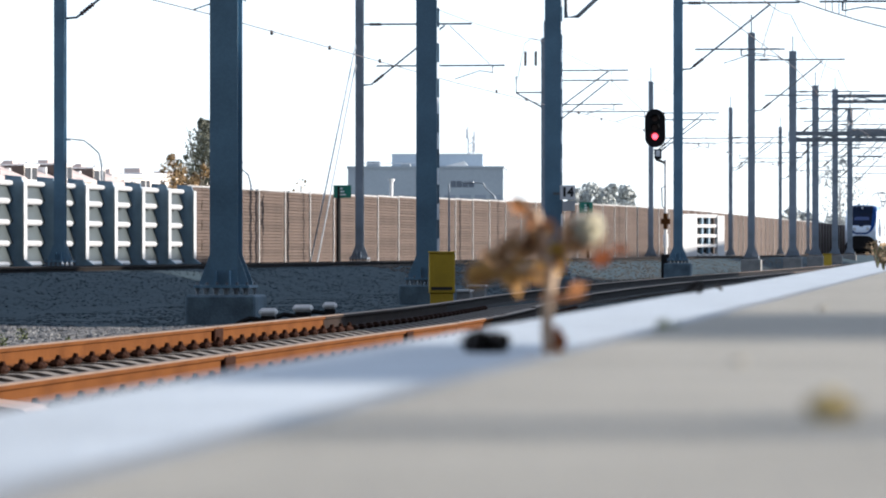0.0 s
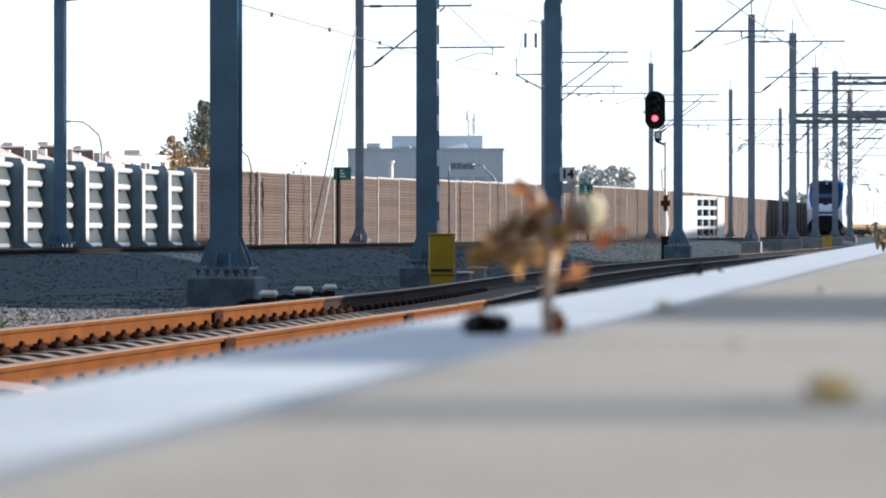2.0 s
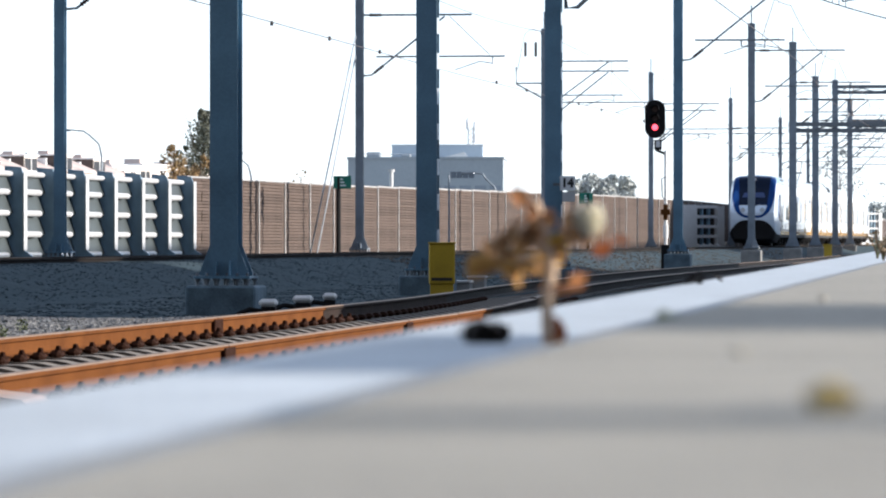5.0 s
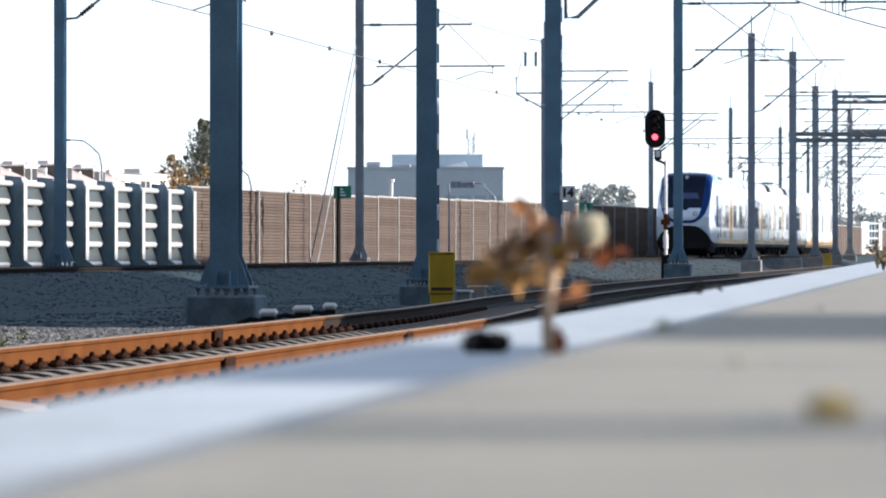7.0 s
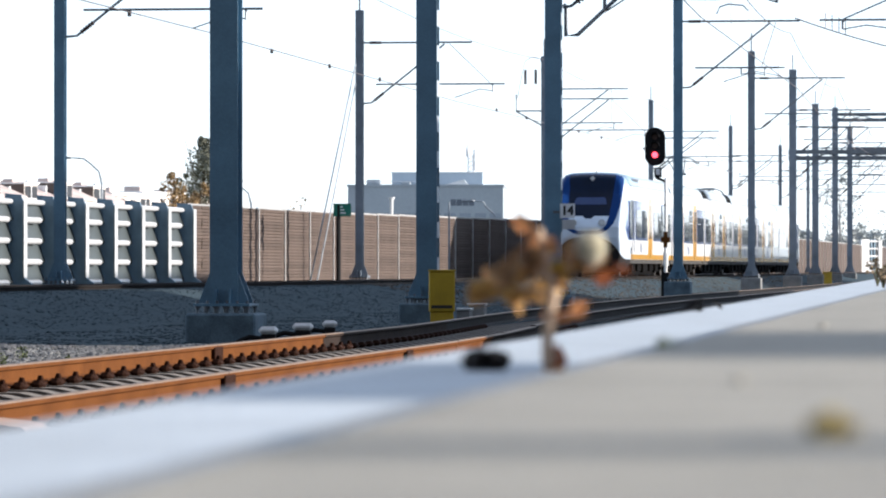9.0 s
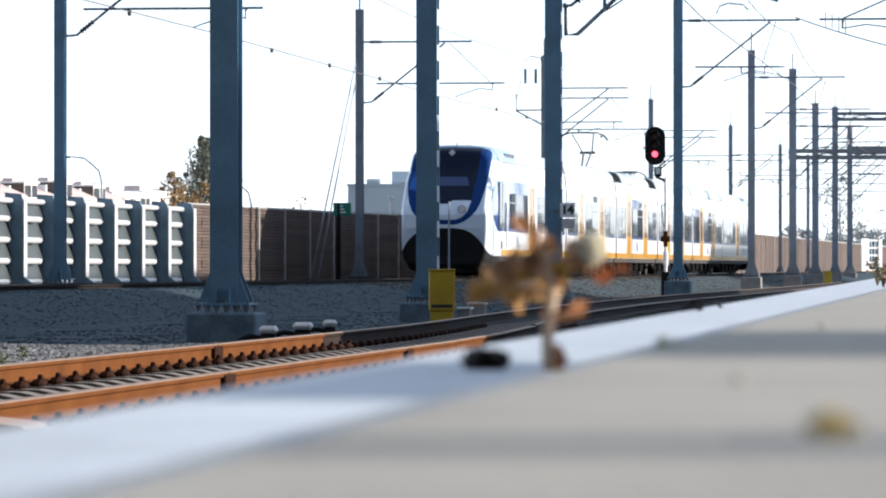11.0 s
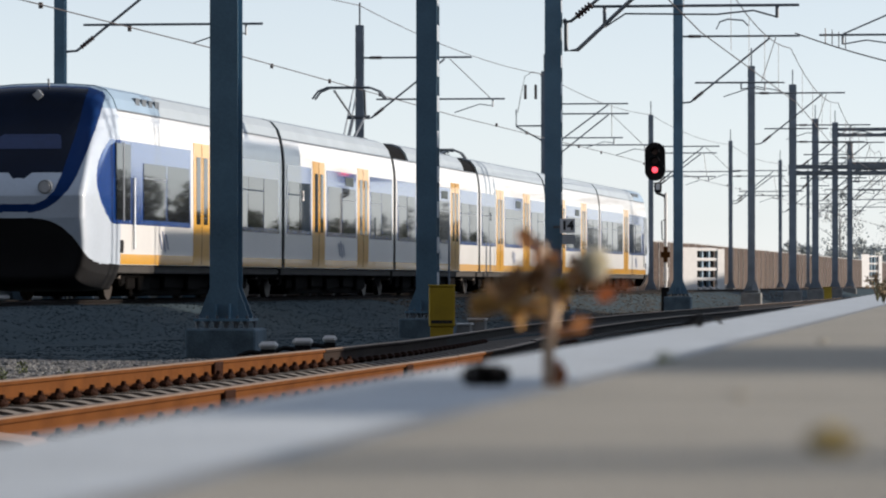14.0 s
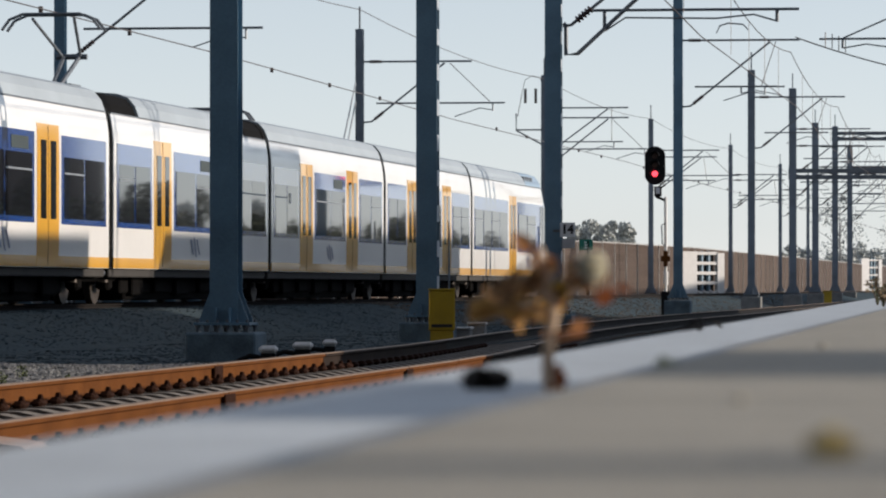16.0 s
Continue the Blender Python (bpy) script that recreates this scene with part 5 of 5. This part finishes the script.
def far_woods():
    rng = random.Random(21)
    spots = []
    for k in range(10):
        spots.append((-70.5 + 1.4 * k + rng.uniform(-0.3, 0.3), 700 + rng.uniform(0, 20), 9.0 + 3.2 * math.sin(math.pi * (0.12 + 0.075 * k)) + rng.uniform(-0.8, 0.8), 2.0))
    for k in range(3):
        spots.append((-82 + 1.2 * k, 712, 8.5 + 1.5 * k, 1.8))
    for k in range(7):
        spots.append((-93 + 3.4 * k, 672, 7.0 + rng.uniform(-1, 1.5), 2.2))
    woods("far_trees", "distant trees beyond the barrier painted pale for haze", spots, "leaf_haze", 4, 0.5)
    spots = []
    for k in range(16):
        spots.append((-44 + 2.0 * k + rng.uniform(-0.5, 0.5), 900 + rng.uniform(0, 60), 6.5 + rng.uniform(0, 4), 3.0))
    woods("far_hedge_trees", "distant trees along the railway painted pale for haze", spots, "leaf_haze", 6, 0.6)
    spots = []
    for k in range(38):
        spots.append((48 + rng.uniform(-4, 8), -40 + 11 * k, 5 + rng.uniform(0, 3.0), 3.2))
    for k in range(44):
        spots.append((31 + rng.uniform(-2, 4), 180 + 5 * k, (3.6 if not 14 < k < 22 else 6.0) + rng.uniform(0, 2.8), 2.4))
    woods("side_trees", "row of dark trees across the station yard", spots, "leaf_dark", 9, 0.5)
    # Unseen pale trees, added to give the train's sides a mid-grey reflection.
    spots = []
    for k in range(70):
        spots.append((44 + rng.uniform(-4, 8), 380 + 6 * k, 4.2 + 2.2 * math.sin(k * 1.9) + rng.uniform(0, 3.2), 2.6))
    woods("reflection_trees", "unseen pale trees added to grey the train's reflections", spots, "leaf_haze", 17, 0.5)


far_woods()
tree(-18.0, 520, 11.5, 7.0, "bare tall tree beside the distant tracks", "leaf_haze", 31, 18, 70, 0.13, 0.25, wood="haze_bark")
tree(-11.0, 560, 12.0, 8.0, "bare tall tree by the distant railway", "leaf_haze", 33, 18, 70, 0.13, 0.25, wood="haze_bark")


# ---- small things on the platform ----
def curled_leaf(length, width, curl, seed):
    rng = random.Random(seed)
    bm = bmesh.new()
    n, rows = 9, []
    for i in range(n + 1):
        u = i / n
        w = width / 2 * math.sin(math.pi * min(1, u * 0.94 + 0.03)) ** 0.7 * (1 + 0.25 * math.sin(u * 17 + seed))
        b = curl * u * u
        row = []
        for k in range(-2, 3):
            v = k / 2
            row.append(bm.verts.new((length * (u - 0.15 * abs(b) * u), w * v, length * 0.5 * b + 0.35 * w * v * v + 0.08 * w * rng.uniform(-1, 1))))
        rows.append(row)
    for a, b in zip(rows, rows[1:]):
        for k in range(4):
            bm.faces.new((a[k], a[k + 1], b[k + 1], b[k]))
    bmesh.ops.solidify(bm, geom=bm.faces[:], thickness=0.0006)
    return bm


U = 1.12 * 4.5 / LENS  # metres at the plant for one unit of its sketch


def dry_plant():
    ob = empty("dry_plant", pose(-0.443, 4.4, 0.566, 0, 0, 7.13), "dried brown and yellow weed growing at the platform edge", "plant")
    part("stem", T([(0, 0, -0.002), (-4 * U, -0.006, 40 * U), (-2 * U, -0.012, 80 * U), (4 * U, -0.014, 125 * U), (-8 * U, -0.012, 175 * U), (-22 * U, -0.01, 222 * U)], 10 * U, 8, 6 * U), "twig", ob, "pale dry stem")
    part("side_stem", T([(0, 0, 118 * U), (-30 * U, 0.004, 130 * U), (-66 * U, 0.004, 132 * U)], 5 * U, 6, 3 * U), "twig", ob)
    part("side_stem", T([(0, 0, 140 * U), (-22 * U, -0.004, 160 * U), (-52 * U, -0.004, 178 * U)], 5 * U, 6, 3 * U), "twig", ob)
    part("side_stem", T([(0, 0, 138 * U), (30 * U, 0.003, 158 * U), (70 * U, 0.003, 168 * U)], 5 * U, 6, 3 * U), "twig", ob)
    part("root_tuft", T([(8 * U, 0, 0), (18 * U, 0, 22 * U), (10 * U, 0, 42 * U)], 15 * U, 8, 5 * U), "rust_leaf", ob, "reddish brown root tuft")
    rng, k = random.Random(77), 0
    # middle and spread of each tuft, its count, leaf length and colour
    for x, z, dx, dz, n, ln, m in ((-62, 126, 30, 7, 6, 40, "gold_leaf"), (-80, 136, 18, 8, 3, 30, "dry_leaf"), (-52, 176, 14, 12, 4, 32, "dark_leaf"), (-22, 166, 18, 22, 6, 34, "dry_leaf"),
                                   (-26, 202, 16, 14, 4, 28, "orange_leaf"), (22, 140, 9, 15, 4, 32, "yellow_leaf"), (62, 164, 26, 7, 5, 30, "dark_leaf"), (88, 158, 10, 6, 2, 26, "rust_leaf"), (28, 84, 7, 8, 3, 30, "orange_leaf"), (16, 175, 14, 14, 3, 28, "dry_leaf")):
        for _ in range(n):
            o = part("leaf", curled_leaf(ln * 1.3 * U * rng.uniform(0.8, 1.2), ln * 0.9 * U, rng.uniform(-0.4, 0.4), k), m, ob)
            o.matrix_basis = pose((x + rng.uniform(-dx, dx)) * U, rng.uniform(-0.008, 0.008), (z + rng.uniform(-dz, dz)) * U, 0, rng.uniform(-50, 40), rng.uniform(0, 360)) @ pose(0, 0, 0, rng.uniform(30, 100), 0, 0)
            k += 1
    rng = random.Random(7)
    vs, fs = [], []
    leaves(vs, fs, (0, 0, 0), (23 * U, 18 * U, 23 * U), 420, 8 * U, rng)
    me = bpy.data.meshes.new("seed_head")
    me.from_pydata(vs, [], fs)
    me.materials.append(M["pale_leaf"])
    o = new("seed_head", me)
    o.parent = ob
    o["label"] = "pale fluffy seed head"
    o.matrix_basis = pose(60 * U, -0.012, 194 * U)
    part("seed_stalk", T([(0, 0, 150 * U), (40 * U, 0, 180 * U), (58 * U, 0, 190 * U)], 4 * U, 6), "twig", ob)
    return ob


M["gold_leaf"] = leafy("golden_brown_leaf", (0.6, 0.38, 0.13))
M["dark_leaf"] = leafy("dark_brown_leaf", (0.36, 0.21, 0.11))
M["orange_leaf"] = leafy("pale_orange_leaf", (0.66, 0.36, 0.16))
M["rust_leaf"] = leafy("rust_red_leaf", (0.45, 0.16, 0.06))
plant = dry_plant()


def litter():
    rng = random.Random(51)
    vs, fs = [], []
    leaves(vs, fs, (0, 0, 0.007), (0.024, 0.03, 0.013), 150, 0.007, rng)
    me = bpy.data.meshes.new("leaf_clump")
    me.from_pydata(vs, [], fs)
    me.materials.append(M["black_leaf"])
    o = new("leaf_clump", me)
    o.matrix_basis = pose(-0.509, 4.42, 0.568)
    tagged(o, "blackened clump of dead leaves on the white coping", "leaf", "fallen leaves")
    for k, (x, y, z, s) in enumerate(((-0.69, 9.75, 0.572, 0.06), (-0.675, 9.8, 0.574, 0.05), (-0.66, 9.9, 0.572, 0.035), (-0.655, 10.7, 0.572, 0.03))):
        o = part("fallen_leaf", curled_leaf(s, s * 0.7, 0.9, 20 + k), "black_leaf")
        o.matrix_basis = pose(x, y, z, 10, -5, 20 + 40 * k)
        tagged(o, "small dark dead leaf on the white coping", "leaf", "fallen leaves")
    for k, (x, y, r) in enumerate(((-0.155, 2.7, 0.005), (-0.2, 5.2, 0.006))):
        bm = bmesh.new()
        bmesh.ops.create_icosphere(bm, subdivisions=2, radius=r)
        for v in bm.verts:
            v.co *= 1 + 0.25 * noise.noise(v.co * 150 + Vector((k * 7, 0, 0)))
            v.co.z *= 0.45
        o = part("pebble", bm, "paving", None, smooth=True)
        o.matrix_basis = pose(x, y, 0.6 + r * 0.4)
        tagged(o, "small pale pebble lying on the paving", "pebble", "pebbles")
    rng = random.Random(15)
    for name, x, y, z, r, n, label, m in (("moss_tuft", -0.068, 1.84, 0.6, (0.009, 0.02, 0.004), 60, "brownish moss tuft on the grey paving", "dry_moss"),
                                          ("grass_tuft", -0.292, 3.98, 0.592, (0.012, 0.05, 0.007), 70, "small pale green weed in the paving joint", "pale_weed")):
        vs, fs = [], []
        leaves(vs, fs, (0, 0, r[2]), r, n, 0.004, rng)
        me = bpy.data.meshes.new(name)
        me.from_pydata(vs, [], fs)
        me.materials.append(M[m])
        o = new(name, me)
        o.matrix_basis = pose(x, y, z)
        tagged(o, label, "plant", "platform weeds")
    for k, (x, y, h) in enumerate(((-0.66, 25.2, 0.13), (-0.6, 24.0, 0.06), (-0.56, 22.6, 0.035), (-0.62, 26.5, 0.1))):
        ob = empty("edge_weed", pose(x, y, 0.59), "dry brownish weed sprouting at the platform edge", "plant", "platform weeds")
        for j in range(9):
            a = rng.uniform(0, 6.28)
            d = h * rng.uniform(0.3, 0.8)
            part("blade", T([(0, 0, -0.02), (d * 0.4 * math.cos(a), d * 0.4 * math.sin(a), h * 0.6), (d * math.cos(a), d * math.sin(a), h * rng.uniform(0.7, 1.0))], 0.004, 4, 0.0015), "bark" if j % 2 else "grass", ob)
        vs, fs = [], []
        leaves(vs, fs, (0, 0, h * 0.7), (h * 0.6, h * 0.6, h * 0.4), 40, 0.012, rng)
        me = bpy.data.meshes.new("leaf_sprays")
        me.from_pydata(vs, [], fs)
        me.materials.append(M["dead_weed"])
        o = new("leaf_sprays", me)
        o.parent = ob


M["black_leaf"] = mat("blackened_leaf", (0.02, 0.017, 0.015), 0.7, 0, 0.3, 40, 300, 0.3)
M["dead_weed"] = mat("dead_weed_leaf", (0.22, 0.16, 0.09), 0.8, 0, 0.3, 40, 300, 0.0)
M["pale_weed"] = mat("pale_green_weed", (0.36, 0.42, 0.2), 0.8, 0, 0.3, 40, 300, 0.0)
M["dry_moss"] = mat("dry_moss", (0.55, 0.46, 0.18), 0.9, 0, 0.3, 40, 300, 0.2)
litter()


def weeds():
    rng = random.Random(44)
    for x, y, h in ((-8.9, 39.0, 0.16), (-8.6, 40.5, 0.1), (-9.6, 43, 0.15), (-9.2, 36.5, 0.1)):
        vs, fs = [], []
        leaves(vs, fs, (0, 0, h * 0.5), (h * 0.4, h * 0.6, h * 0.5), 60, 0.016, rng)
        me = bpy.data.meshes.new("ballast_weed")
        me.from_pydata(vs, [], fs)
        me.materials.append(M["grass"])
        o = new("ballast_weed", me)
        o.matrix_basis = pose(x, y, -0.24)
        tagged(o, "small green weed growing in the ballast", "plant", "ballast weeds")


weeds()


# ---- movement ----
# seconds and the place of the train's nose along the line
TRAIN = [(t, 104.15 - 17.55 * (t - 12.5) + 0.222 * (t - 12.5) ** 2 - 0.0028 * (t - 12.5) ** 3) for t in range(17)]


def motions():
    turn = -math.degrees(math.atan(0.02367))
    sway = [(0, 0, 0), (1.5, 1, 1), (3, -2, 1.5), (4.5, 1, 0), (6.5, -1, 2), (8, 2, 0), (9.5, -2, 3), (11, 1, 2), (12.5, 3, 4), (14, -1, 5), (15, 2, 2), (16, 0, 3)]
    walk(plant, [(t, pose(-0.443, 4.4, 0.566, a, b * 0.5, 7.13)) for t, a, b in sway])
    walk(train, [(t, pose(track_x(y), y, 0.36, 0, 0, turn)) for t, y in TRAIN])


motions()
